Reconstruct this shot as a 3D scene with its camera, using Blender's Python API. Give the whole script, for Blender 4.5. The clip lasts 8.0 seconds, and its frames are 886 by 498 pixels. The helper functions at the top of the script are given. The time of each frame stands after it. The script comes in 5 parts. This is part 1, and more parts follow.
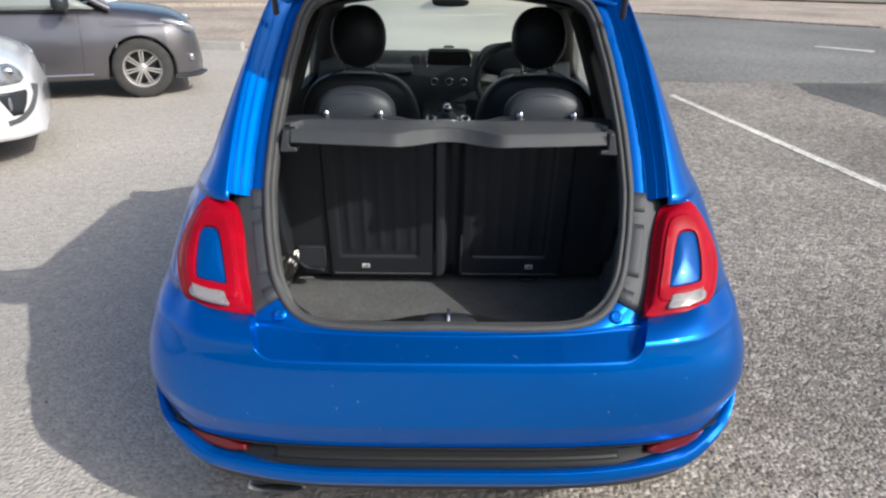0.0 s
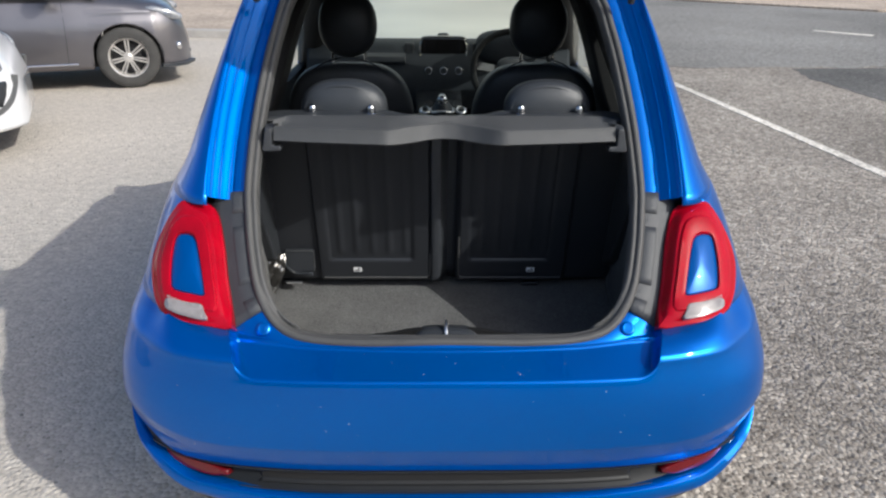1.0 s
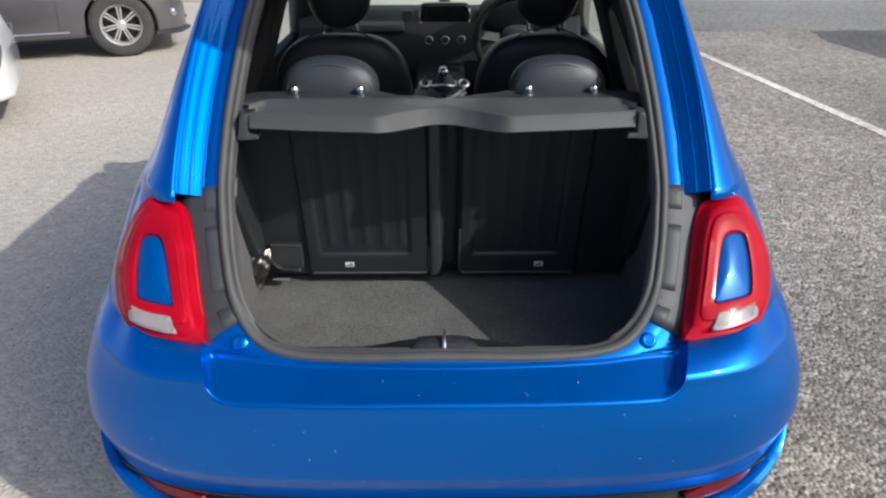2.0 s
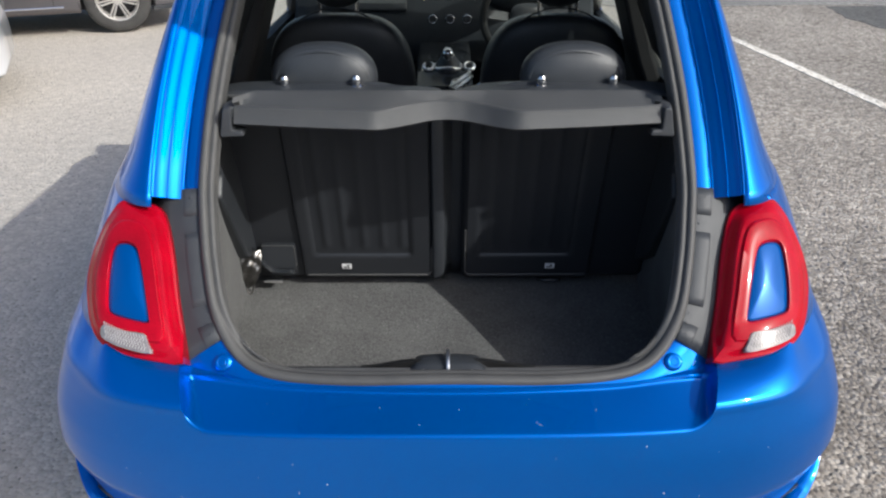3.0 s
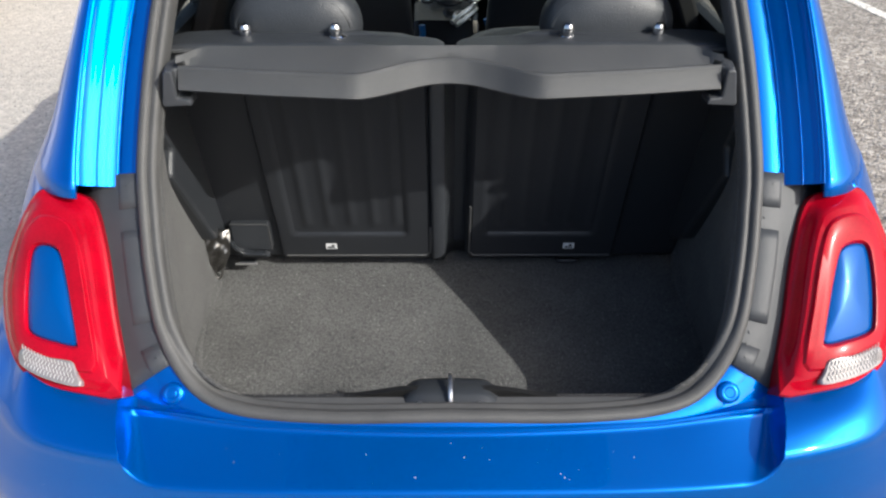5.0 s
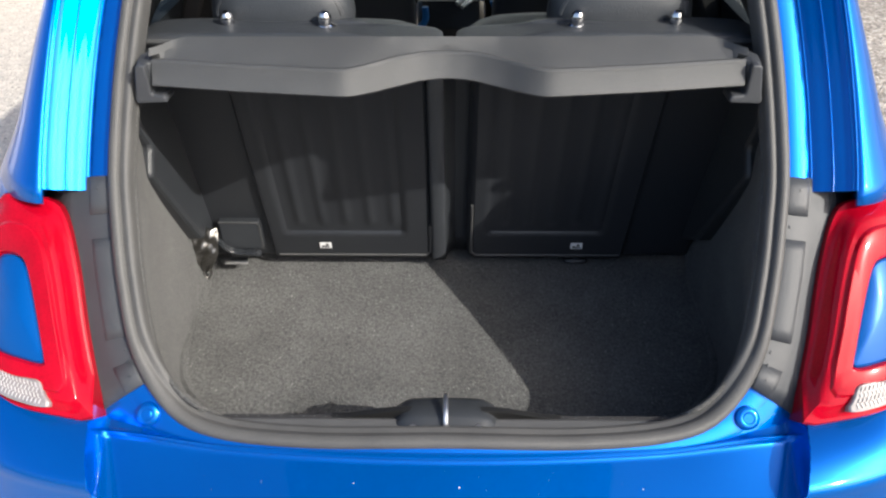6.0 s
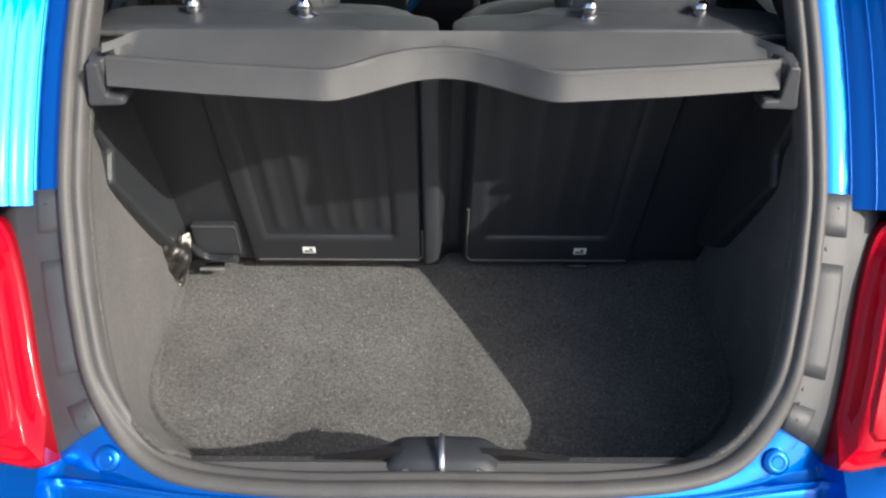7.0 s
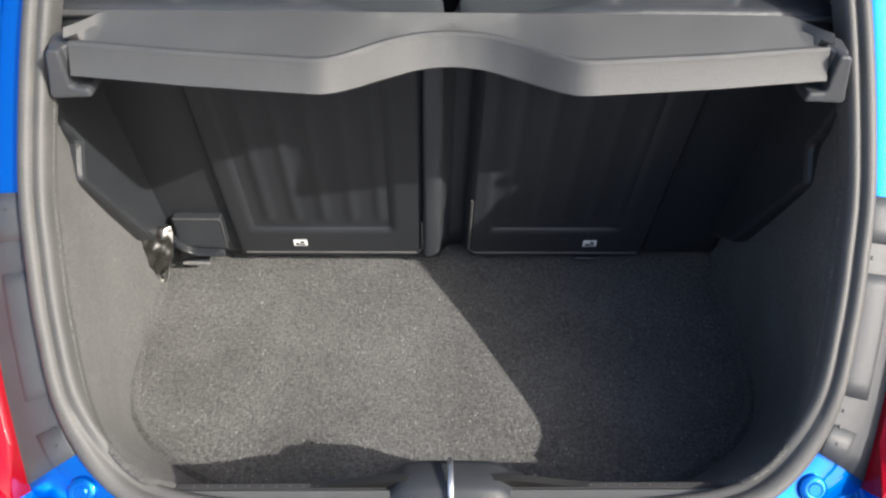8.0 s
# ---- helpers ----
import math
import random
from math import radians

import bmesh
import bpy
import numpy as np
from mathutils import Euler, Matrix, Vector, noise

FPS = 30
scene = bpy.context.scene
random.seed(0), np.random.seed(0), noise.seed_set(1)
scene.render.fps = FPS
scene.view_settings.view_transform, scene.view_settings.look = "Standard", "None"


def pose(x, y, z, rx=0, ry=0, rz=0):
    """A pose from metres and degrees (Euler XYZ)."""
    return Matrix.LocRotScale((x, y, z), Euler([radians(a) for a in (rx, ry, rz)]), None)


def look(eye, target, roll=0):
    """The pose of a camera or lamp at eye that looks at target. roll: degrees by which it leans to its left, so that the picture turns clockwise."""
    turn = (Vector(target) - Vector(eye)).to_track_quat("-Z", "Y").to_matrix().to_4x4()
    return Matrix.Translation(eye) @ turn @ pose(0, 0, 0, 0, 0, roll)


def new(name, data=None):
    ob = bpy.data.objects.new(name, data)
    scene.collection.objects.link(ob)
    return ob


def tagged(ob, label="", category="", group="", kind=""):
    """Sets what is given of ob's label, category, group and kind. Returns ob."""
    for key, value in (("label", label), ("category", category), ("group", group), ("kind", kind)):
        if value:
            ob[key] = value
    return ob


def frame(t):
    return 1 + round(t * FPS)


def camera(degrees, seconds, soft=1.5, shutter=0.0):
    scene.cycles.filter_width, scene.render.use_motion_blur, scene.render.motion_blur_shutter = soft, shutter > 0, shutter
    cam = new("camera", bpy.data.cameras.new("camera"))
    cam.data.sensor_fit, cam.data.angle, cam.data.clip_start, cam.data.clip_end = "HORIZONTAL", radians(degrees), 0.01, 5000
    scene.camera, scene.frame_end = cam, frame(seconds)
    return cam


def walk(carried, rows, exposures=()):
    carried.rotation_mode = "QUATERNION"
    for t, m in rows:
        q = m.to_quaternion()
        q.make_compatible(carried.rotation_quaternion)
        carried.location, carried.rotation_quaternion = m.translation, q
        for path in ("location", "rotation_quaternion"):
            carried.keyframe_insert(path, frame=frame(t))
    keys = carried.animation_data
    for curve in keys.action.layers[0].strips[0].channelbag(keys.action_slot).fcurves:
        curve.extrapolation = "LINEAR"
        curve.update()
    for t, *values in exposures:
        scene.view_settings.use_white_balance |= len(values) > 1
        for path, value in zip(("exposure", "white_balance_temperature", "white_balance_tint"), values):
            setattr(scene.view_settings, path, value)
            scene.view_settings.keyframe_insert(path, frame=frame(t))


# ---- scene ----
cam = camera(63.1, 8.0, soft=2.3)
PATH = [
    (0, (-0.031, -0.003, 1.578), (-0.014, 1.845, 0.814), 0.7),
    (0.5, (-0.037, 0.06, 1.572), (-0.012, 1.902, 0.793), 0.5),
    (1, (-0.034, 0.149, 1.566), (-0.003, 1.983, 0.77), 0.4),
    (1.5, (-0.016, 0.265, 1.562), (0.008, 2.078, 0.717), 0.1),
    (3, (-0.01, 0.524, 1.556), (-0.009, 2.287, 0.612), -0.1),
    (3.5, (-0.038, 0.617, 1.546), (-0.013, 2.355, 0.557), -0.1),
    (4, (-0.036, 0.685, 1.54), (0.005, 2.394, 0.502), -0.2),
    (4.5, (-0.026, 0.773, 1.534), (-0.002, 2.449, 0.443), -0.1),
    (6, (0.01, 0.942, 1.519), (-0.018, 2.557, 0.34), -0.4),
    (6.5, (0.006, 1.012, 1.512), (-0.013, 2.602, 0.299), -0.1),
    (7, (-0.002, 1.079, 1.505), (0.003, 2.645, 0.262), 0.4),
    (7.5, (-0.016, 1.14, 1.497), (0.003, 2.672, 0.212), 0.7),
    (8, (-0.026, 1.187, 1.489), (0.012, 2.688, 0.168), 1.1),
]

EXPOSURES = [(0.0, 0.16, 5950, 8), (1.5, 0.16, 5950, 8), (3.5, 0.30, 5950, 8), (4.5, 0.46, 6050, 8), (6.0, 0.85, 6250, 9), (6.5, 0.98, 6400, 10), (7.0, 0.98, 6400, 9), (8.0, 1.27, 6350, 9)]
walk(cam, [(t, look(eye, target, roll)) for t, eye, target, roll in PATH], EXPOSURES)

# ---- light: one low sun from behind and to the right, clear hazy sky ----
SUN = Vector((1.11, -0.80, 1.0)).normalized()
world = bpy.data.worlds.new("sky")
scene.world = world
world.use_nodes = True
sky = world.node_tree.nodes.new("ShaderNodeTexSky")
sky.sky_type, sky.sun_disc = "NISHITA", False
sky.sun_elevation, sky.sun_rotation = math.asin(SUN.z), math.atan2(SUN.x, SUN.y)
sky.air_density, sky.dust_density, sky.ozone_density = 0.9, 3.4, 0.5
world.node_tree.links.new(sky.outputs[0], world.node_tree.nodes["Background"].inputs[0])
world.node_tree.nodes["Background"].inputs[1].default_value = 0.15
sun = new("sun", bpy.data.lights.new("sun", "SUN"))
sun.data.energy, sun.data.angle, sun.data.color = 3.2, radians(0.6), (1.0, 0.935, 0.83)
sun.matrix_world = look(SUN * 40, (0, 0, 0))

# ---- materials ----
def material(name, color, rough=0.5, metal=0.0, coat=0.0, second=None, scale=8.0, fine=300.0, amount=0.5, bump=0.0, bump_scale=None, spec=0.5, coat_rough=0.05):
    """A surface with a broad mottling between two colours, a fine grain on top, and fine relief."""
    m = bpy.data.materials.new(name)
    m.use_nodes = True
    nt = m.node_tree
    b = nt.nodes["Principled BSDF"]
    b.inputs["Roughness"].default_value, b.inputs["Metallic"].default_value = rough, metal
    b.inputs["Coat Weight"].default_value, b.inputs["Coat Roughness"].default_value = coat, coat_rough
    b.inputs["Specular IOR Level"].default_value = spec
    second = second or tuple(c * 0.8 for c in color)
    co = nt.nodes.new("ShaderNodeTexCoord")
    broad, grain = nt.nodes.new("ShaderNodeTexNoise"), nt.nodes.new("ShaderNodeTexNoise")
    broad.inputs["Scale"].default_value, broad.inputs["Detail"].default_value = scale, 5
    grain.inputs["Scale"].default_value, grain.inputs["Detail"].default_value = fine, 2
    add = nt.nodes.new("ShaderNodeMath")
    add.operation = "MULTIPLY_ADD"
    add.inputs[1].default_value = amount
    mix = nt.nodes.new("ShaderNodeMix")
    mix.data_type = "RGBA"
    mix.inputs["A"].default_value, mix.inputs["B"].default_value = (*color, 1), (*second, 1)
    half = nt.nodes.new("ShaderNodeMath")
    half.operation = "MULTIPLY"
    half.inputs[1].default_value = 1 - amount
    for n in (broad, grain):
        nt.links.new(co.outputs["Object"], n.inputs["Vector"])
    nt.links.new(broad.outputs["Fac"], half.inputs[0])
    nt.links.new(grain.outputs["Fac"], add.inputs[0])
    nt.links.new(half.outputs[0], add.inputs[2])
    ramp = nt.nodes.new("ShaderNodeMapRange")
    ramp.inputs["From Min"].default_value, ramp.inputs["From Max"].default_value = 0.35, 0.65
    nt.links.new(add.outputs[0], ramp.inputs["Value"])
    nt.links.new(ramp.outputs[0], mix.inputs["Factor"])
    nt.links.new(mix.outputs["Result"], b.inputs["Base Color"])
    rv = nt.nodes.new("ShaderNodeMapRange")
    rv.inputs["To Min"].default_value, rv.inputs["To Max"].default_value = max(rough - 0.06, 0.02), min(rough + 0.06, 1)
    nt.links.new(broad.outputs["Fac"], rv.inputs["Value"])
    nt.links.new(rv.outputs[0], b.inputs["Roughness"])
    if bump:
        bn = nt.nodes.new("ShaderNodeBump")
        bn.inputs["Strength"].default_value, bn.inputs["Distance"].default_value = bump, 0.002
        src = grain
        if bump_scale:
            src = nt.nodes.new("ShaderNodeTexNoise")
            src.inputs["Scale"].default_value = bump_scale
            nt.links.new(co.outputs["Object"], src.inputs["Vector"])
        nt.links.new(src.outputs["Fac"], bn.inputs["Height"])
        nt.links.new(bn.outputs[0], b.inputs["Normal"])
    return m


def glass(name, tint, gloss=0.07, veil=0.0, veil_color=(0.5, 0.5, 0.45)):
    """A thin pane: clear with a tint, a faint mirror gloss, and a film of dust."""
    m = bpy.data.materials.new(name)
    m.use_nodes = True
    nt = m.node_tree
    nt.nodes.remove(nt.nodes["Principled BSDF"])
    out = nt.nodes["Material Output"]
    clear, shine, dust = nt.nodes.new("ShaderNodeBsdfTransparent"), nt.nodes.new("ShaderNodeBsdfGlossy"), nt.nodes.new("ShaderNodeBsdfTranslucent")
    clear.inputs[0].default_value = (*tint, 1)
    shine.inputs["Roughness"].default_value = 0.02
    dust.inputs[0].default_value = (*veil_color, 1)
    a, c = nt.nodes.new("ShaderNodeMixShader"), nt.nodes.new("ShaderNodeMixShader")
    speck = nt.nodes.new("ShaderNodeTexNoise")
    speck.inputs["Scale"].default_value, speck.inputs["Detail"].default_value = 1.2, 2
    amt = nt.nodes.new("ShaderNodeMath")
    amt.operation = "MULTIPLY"
    amt.inputs[1].default_value = veil * 2
    nt.links.new(speck.outputs["Fac"], amt.inputs[0])
    nt.links.new(amt.outputs[0], c.inputs[0])
    nt.links.new(clear.outputs[0], c.inputs[1])
    nt.links.new(dust.outputs[0], c.inputs[2])
    a.inputs[0].default_value = gloss
    nt.links.new(c.outputs[0], a.inputs[1])
    nt.links.new(shine.outputs[0], a.inputs[2])
    nt.links.new(a.outputs[0], out.inputs[0])
    return m


def stony(name, colors, size, bump, rough=0.9, big=0.6, patch=None):
    """Crushed stone bound in tar: each chip its own shade, broad stains over it."""
    m = bpy.data.materials.new(name)
    m.use_nodes = True
    nt = m.node_tree
    b = nt.nodes["Principled BSDF"]
    b.inputs["Roughness"].default_value = rough
    b.inputs["Specular IOR Level"].default_value = 0.3
    co = nt.nodes.new("ShaderNodeTexCoord")
    chips, mid, broad = nt.nodes.new("ShaderNodeTexVoronoi"), nt.nodes.new("ShaderNodeTexNoise"), nt.nodes.new("ShaderNodeTexNoise")
    chips.inputs["Scale"].default_value = 1 / size
    mid.inputs["Scale"].default_value, mid.inputs["Detail"].default_value = 14, 8
    broad.inputs["Scale"].default_value, broad.inputs["Detail"].default_value = big, 6
    for n in (chips, mid, broad):
        nt.links.new(co.outputs["Object"], n.inputs["Vector"])
    sep = nt.nodes.new("ShaderNodeSeparateColor")
    nt.links.new(chips.outputs["Color"], sep.inputs[0])
    ramp = nt.nodes.new("ShaderNodeValToRGB")
    el = ramp.color_ramp.elements
    el[0].position, el[0].color = 0.0, (*colors[0], 1)
    el[1].position, el[1].color = 1.0, (*colors[-1], 1)
    for k, c in enumerate(colors[1:-1]):
        e = el.new((k + 1) / (len(colors) - 1))
        e.color = (*c, 1)
    nt.links.new(sep.outputs[0], ramp.inputs[0])
    last = ramp.outputs[0]
    for src, lo, hi in ((mid, 0.75, 1.25), (broad, 0.72, 1.28)):
        r = nt.nodes.new("ShaderNodeMapRange")
        r.inputs["From Min"].default_value, r.inputs["From Max"].default_value = 0.3, 0.7
        r.inputs["To Min"].default_value, r.inputs["To Max"].default_value = lo, hi
        nt.links.new(src.outputs["Fac"], r.inputs["Value"])
        mul = nt.nodes.new("ShaderNodeVectorMath")
        mul.operation = "SCALE"
        nt.links.new(last, mul.inputs[0])
        nt.links.new(r.outputs[0], mul.inputs["Scale"])
        last = mul.outputs[0]
    bn = nt.nodes.new("ShaderNodeBump")
    bn.inputs["Strength"].default_value, bn.inputs["Distance"].default_value = bump, size * 0.6
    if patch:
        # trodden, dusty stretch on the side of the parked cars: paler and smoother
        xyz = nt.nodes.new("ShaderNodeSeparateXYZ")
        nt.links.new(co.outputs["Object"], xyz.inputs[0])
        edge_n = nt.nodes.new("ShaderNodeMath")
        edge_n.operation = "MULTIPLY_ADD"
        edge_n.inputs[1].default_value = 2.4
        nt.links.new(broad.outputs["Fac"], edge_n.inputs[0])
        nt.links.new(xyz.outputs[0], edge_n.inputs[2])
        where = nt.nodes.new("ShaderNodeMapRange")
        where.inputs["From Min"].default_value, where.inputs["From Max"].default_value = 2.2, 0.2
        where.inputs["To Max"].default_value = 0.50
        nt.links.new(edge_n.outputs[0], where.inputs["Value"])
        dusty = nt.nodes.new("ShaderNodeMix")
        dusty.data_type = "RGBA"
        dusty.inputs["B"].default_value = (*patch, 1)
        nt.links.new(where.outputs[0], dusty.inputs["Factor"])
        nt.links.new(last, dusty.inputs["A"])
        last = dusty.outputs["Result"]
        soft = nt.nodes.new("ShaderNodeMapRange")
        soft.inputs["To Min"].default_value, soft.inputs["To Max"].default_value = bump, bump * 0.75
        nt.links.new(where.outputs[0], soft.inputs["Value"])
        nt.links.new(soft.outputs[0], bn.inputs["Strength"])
    nt.links.new(last, b.inputs["Base Color"])
    nt.links.new(chips.outputs["Distance"], bn.inputs["Height"])
    bn.invert = True
    nt.links.new(bn.outputs[0], b.inputs["Normal"])
    return m


def felt(name, dark, pale, fleck):
    """Needle felt: tangled dark and pale fibres, scattered bright flecks, broad worn patches."""
    m = bpy.data.materials.new(name)
    m.use_nodes = True
    nt = m.node_tree
    b = nt.nodes["Principled BSDF"]
    b.inputs["Roughness"].default_value, b.inputs["Specular IOR Level"].default_value = 0.95, 0.15
    b.inputs["Sheen Weight"].default_value, b.inputs["Sheen Roughness"].default_value = 0.12, 0.5
    co = nt.nodes.new("ShaderNodeTexCoord")

    def layer(scale, detail, stretch, turn, lo, hi):
        mp = nt.nodes.new("ShaderNodeMapping")
        mp.inputs["Scale"].default_value, mp.inputs["Rotation"].default_value = stretch, (0, 0, turn)
        n = nt.nodes.new("ShaderNodeTexNoise")
        n.inputs["Scale"].default_value, n.inputs["Detail"].default_value, n.inputs["Distortion"].default_value = scale, detail, 0.6
        r = nt.nodes.new("ShaderNodeMapRange")
        r.inputs["From Min"].default_value, r.inputs["From Max"].default_value = lo, hi
        nt.links.new(co.outputs["Object"], mp.inputs["Vector"])
        nt.links.new(mp.outputs[0], n.inputs["Vector"])
        nt.links.new(n.outputs["Fac"], r.inputs["Value"])
        return r.outputs[0]

    def mixed(fac, a, c):
        mx = nt.nodes.new("ShaderNodeMix")
        mx.data_type = "RGBA"
        nt.links.new(fac, mx.inputs["Factor"])
        for key, val in (("A", a), ("B", c)):
            if isinstance(val, tuple):
                mx.inputs[key].default_value = (*val, 1)
            else:
                nt.links.new(val, mx.inputs[key])
        return mx.outputs["Result"]

    one = layer(330, 3, (1.0, 0.4, 1.0), 0.5, 0.36, 0.66)
    two = layer(330, 3, (0.4, 1.0, 1.0), -0.4, 0.36, 0.66)
    both = nt.nodes.new("ShaderNodeMath")
    both.operation = "MULTIPLY_ADD"
    both.inputs[1].default_value = 0.5
    half = nt.nodes.new("ShaderNodeMath")
    half.operation = "MULTIPLY"
    half.inputs[1].default_value = 0.5
    nt.links.new(two, half.inputs[0])
    nt.links.new(one, both.inputs[0])
    nt.links.new(half.outputs[0], both.inputs[2])
    col = mixed(both.outputs[0], dark, pale)
    col = mixed(layer(420, 2, (1.0, 0.4, 1.0), 1.1, 0.66, 0.76), col, fleck)
    wear = layer(7, 5, (1, 1, 1), 0, 0.25, 0.75)
    scale = nt.nodes.new("ShaderNodeMapRange")
    scale.inputs["To Min"].default_value, scale.inputs["To Max"].default_value = 0.78, 1.22
    nt.links.new(wear, scale.inputs["Value"])
    mul = nt.nodes.new("ShaderNodeVectorMath")
    mul.operation = "SCALE"
    nt.links.new(col, mul.inputs[0])
    nt.links.new(scale.outputs[0], mul.inputs["Scale"])
    nt.links.new(mul.outputs[0], b.inputs["Base Color"])
    bn = nt.nodes.new("ShaderNodeBump")
    bn.inputs["Strength"].default_value, bn.inputs["Distance"].default_value = 0.9, 0.002
    nt.links.new(both.outputs[0], bn.inputs["Height"])
    nt.links.new(bn.outputs[0], b.inputs["Normal"])
    return m


PAINT = material("blue_metallic_paint", (0.0, 0.109, 0.470), 0.34, 0.72, 0.6, (0.0, 0.131, 0.538), 3.0, 2500, 0.6, spec=0.0, coat_rough=0.05)
PAINT.node_tree.nodes["Principled BSDF"].inputs["Coat IOR"].default_value = 1.5
PAINT_GREY = material("grey_metallic_paint", (0.150, 0.144, 0.155), 0.38, 0.80, 0.9, (0.185, 0.178, 0.191), 3, 2500)
PAINT_WHITE = material("white_paint", (0.74, 0.74, 0.74), 0.3, 0.0, 1.0, (0.70, 0.70, 0.71), 3, 900, 0.3)
SEAL = material("grey_rubber_seal", (0.055, 0.055, 0.055), 0.6, second=(0.080, 0.079, 0.077), scale=18, fine=500, bump=0.15)
TRIM = material("charcoal_plastic", (0.037, 0.040, 0.045), 0.5, second=(0.048, 0.052, 0.058), scale=20, fine=900, bump=0.25)
BLACK = material("black_plastic", (0.025, 0.028, 0.032), 0.38, second=(0.033, 0.036, 0.041), scale=15, fine=900, bump=0.2)
PANEL = material("black_painted_steel", (0.021, 0.023, 0.027), 0.40, second=(0.026, 0.028, 0.032), scale=10, fine=500)
LEATHER = material("black_leather", (0.030, 0.034, 0.039), 0.42, second=(0.039, 0.043, 0.049), scale=25, fine=420, bump=0.35)
SHELF = material("grey_grained_shelf", (0.050, 0.052, 0.054), 0.60, second=(0.066, 0.068, 0.070), scale=14, fine=900, bump=0.35)
SIDE_CARPET = felt("dark_moulded_carpet", (0.044, 0.045, 0.046), (0.115, 0.115, 0.112), (0.26, 0.257, 0.25))
CARPET = felt("dark_grey_carpet", (0.054, 0.055, 0.056), (0.160, 0.160, 0.155), (0.40, 0.395, 0.38))
CHROME = material("chrome", (0.75, 0.75, 0.76), 0.14, 1.0, second=(0.6, 0.6, 0.62), scale=40)
STEEL = material("dull_steel", (0.42, 0.41, 0.39), 0.35, 1.0, second=(0.3, 0.29, 0.28), scale=60)
# body blue of the lamp insert, darkened in the colour to imitate dark reflections
INSERT = material("darkened_body_blue", (0.0, 0.066, 0.270), 0.30, 0.22, 0.3, (0.0, 0.080, 0.330), 6.0, 1800, 0.5, spec=0.15, coat_rough=0.02)
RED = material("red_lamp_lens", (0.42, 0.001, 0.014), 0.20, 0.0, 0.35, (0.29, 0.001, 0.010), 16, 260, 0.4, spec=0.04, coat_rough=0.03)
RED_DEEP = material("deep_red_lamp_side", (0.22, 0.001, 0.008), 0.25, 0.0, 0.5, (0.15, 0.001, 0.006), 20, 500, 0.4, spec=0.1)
RED_DARK = material("dark_red_lens", (0.105, 0.004, 0.008), 0.18, 0.0, 0.2, (0.12, 0.003, 0.006), 30, 400)
CLEAR = material("white_ribbed_lens", (0.28, 0.26, 0.26), 0.18, 0.0, 1.0, (0.17, 0.15, 0.15), 60, 600)
RIBS = material("pale_lens_ribs", (0.46, 0.44, 0.43), 0.15, 0.0, 1.0, (0.38, 0.36, 0.35), 60, 600)
TYRE = material("tyre_rubber", (0.035, 0.034, 0.033), 0.85, second=(0.06, 0.058, 0.055), scale=12, fine=300, bump=0.3)
ALLOY = material("bright_alloy", (0.78, 0.75, 0.70), 0.35, 0.6, second=(0.5, 0.48, 0.46), scale=20)
SILL_GREY = material("grey_sill_plastic", (0.085, 0.086, 0.087), 0.42, second=(0.105, 0.106, 0.107), scale=20, fine=900, bump=0.2)
PLATE = material("grey_bracket", (0.15, 0.15, 0.152), 0.5, second=(0.2, 0.2, 0.2), scale=20, fine=600, bump=0.2)
STICKER = material("white_sticker", (0.75, 0.75, 0.74), 0.5, second=(0.65, 0.65, 0.64), scale=200)
INK = material("black_ink", (0.01, 0.01, 0.01), 0.5)
WHITE_LINE = stony("worn_white_paint", ((0.36, 0.32, 0.27), (0.64, 0.59, 0.51), (0.76, 0.71, 0.63), (0.82, 0.78, 0.70)), 0.014, 0.7)
GLASS = glass("window_glass", (0.80, 0.84, 0.80), veil=0.08, veil_color=(0.8, 0.8, 0.7))
SCREEN_GLASS = glass("dusty_windscreen", (0.86, 0.88, 0.82), veil=0.62, veil_color=(0.97, 0.95, 0.72))
QUARTER_GLASS = glass("tinted_side_glass", (0.34, 0.36, 0.34), veil=0.05)
TINTED = glass("tinted_rear_glass", (0.62, 0.66, 0.66), veil=0.05)
# pale base colour stands in for light reflected in and seen through the panes
DARK_GLASS = material("lightened_window", (0.23, 0.255, 0.24), 0.07, 0.0, 1.0, (0.30, 0.325, 0.305), 3)
LAMP_GLASS = material("headlamp_lens", (0.36, 0.375, 0.40), 0.08, 0.3, 1.0, (0.13, 0.137, 0.15), 14)
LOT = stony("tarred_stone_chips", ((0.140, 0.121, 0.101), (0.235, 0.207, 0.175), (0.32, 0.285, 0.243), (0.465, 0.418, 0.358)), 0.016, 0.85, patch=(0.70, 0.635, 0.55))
ROAD = stony("grey_road_tar", ((0.16, 0.153, 0.14), (0.22, 0.21, 0.193), (0.28, 0.268, 0.248)), 0.02, 0.35, big=0.25)
DARK_CHIPS = stony("dark_stone_chips", ((0.085, 0.082, 0.077), (0.125, 0.12, 0.112), (0.17, 0.163, 0.152)), 0.015, 0.4)
PAVING = stony("sandy_pavement", ((0.34, 0.275, 0.215), (0.42, 0.345, 0.275), (0.50, 0.42, 0.34)), 0.03, 0.2, big=0.4)
CONCRETE = material("kerb_concrete", (0.46, 0.44, 0.41), 0.9, second=(0.34, 0.32, 0.30), scale=5, fine=90, bump=0.5)
STONES = material("loose_stone_chips", (0.34, 0.315, 0.28), 0.85, second=(0.14, 0.13, 0.12), scale=40, fine=90, amount=0.5)
LINER = material("dark_lining", (0.02, 0.02, 0.022), 0.85, second=(0.03, 0.03, 0.032), scale=8)
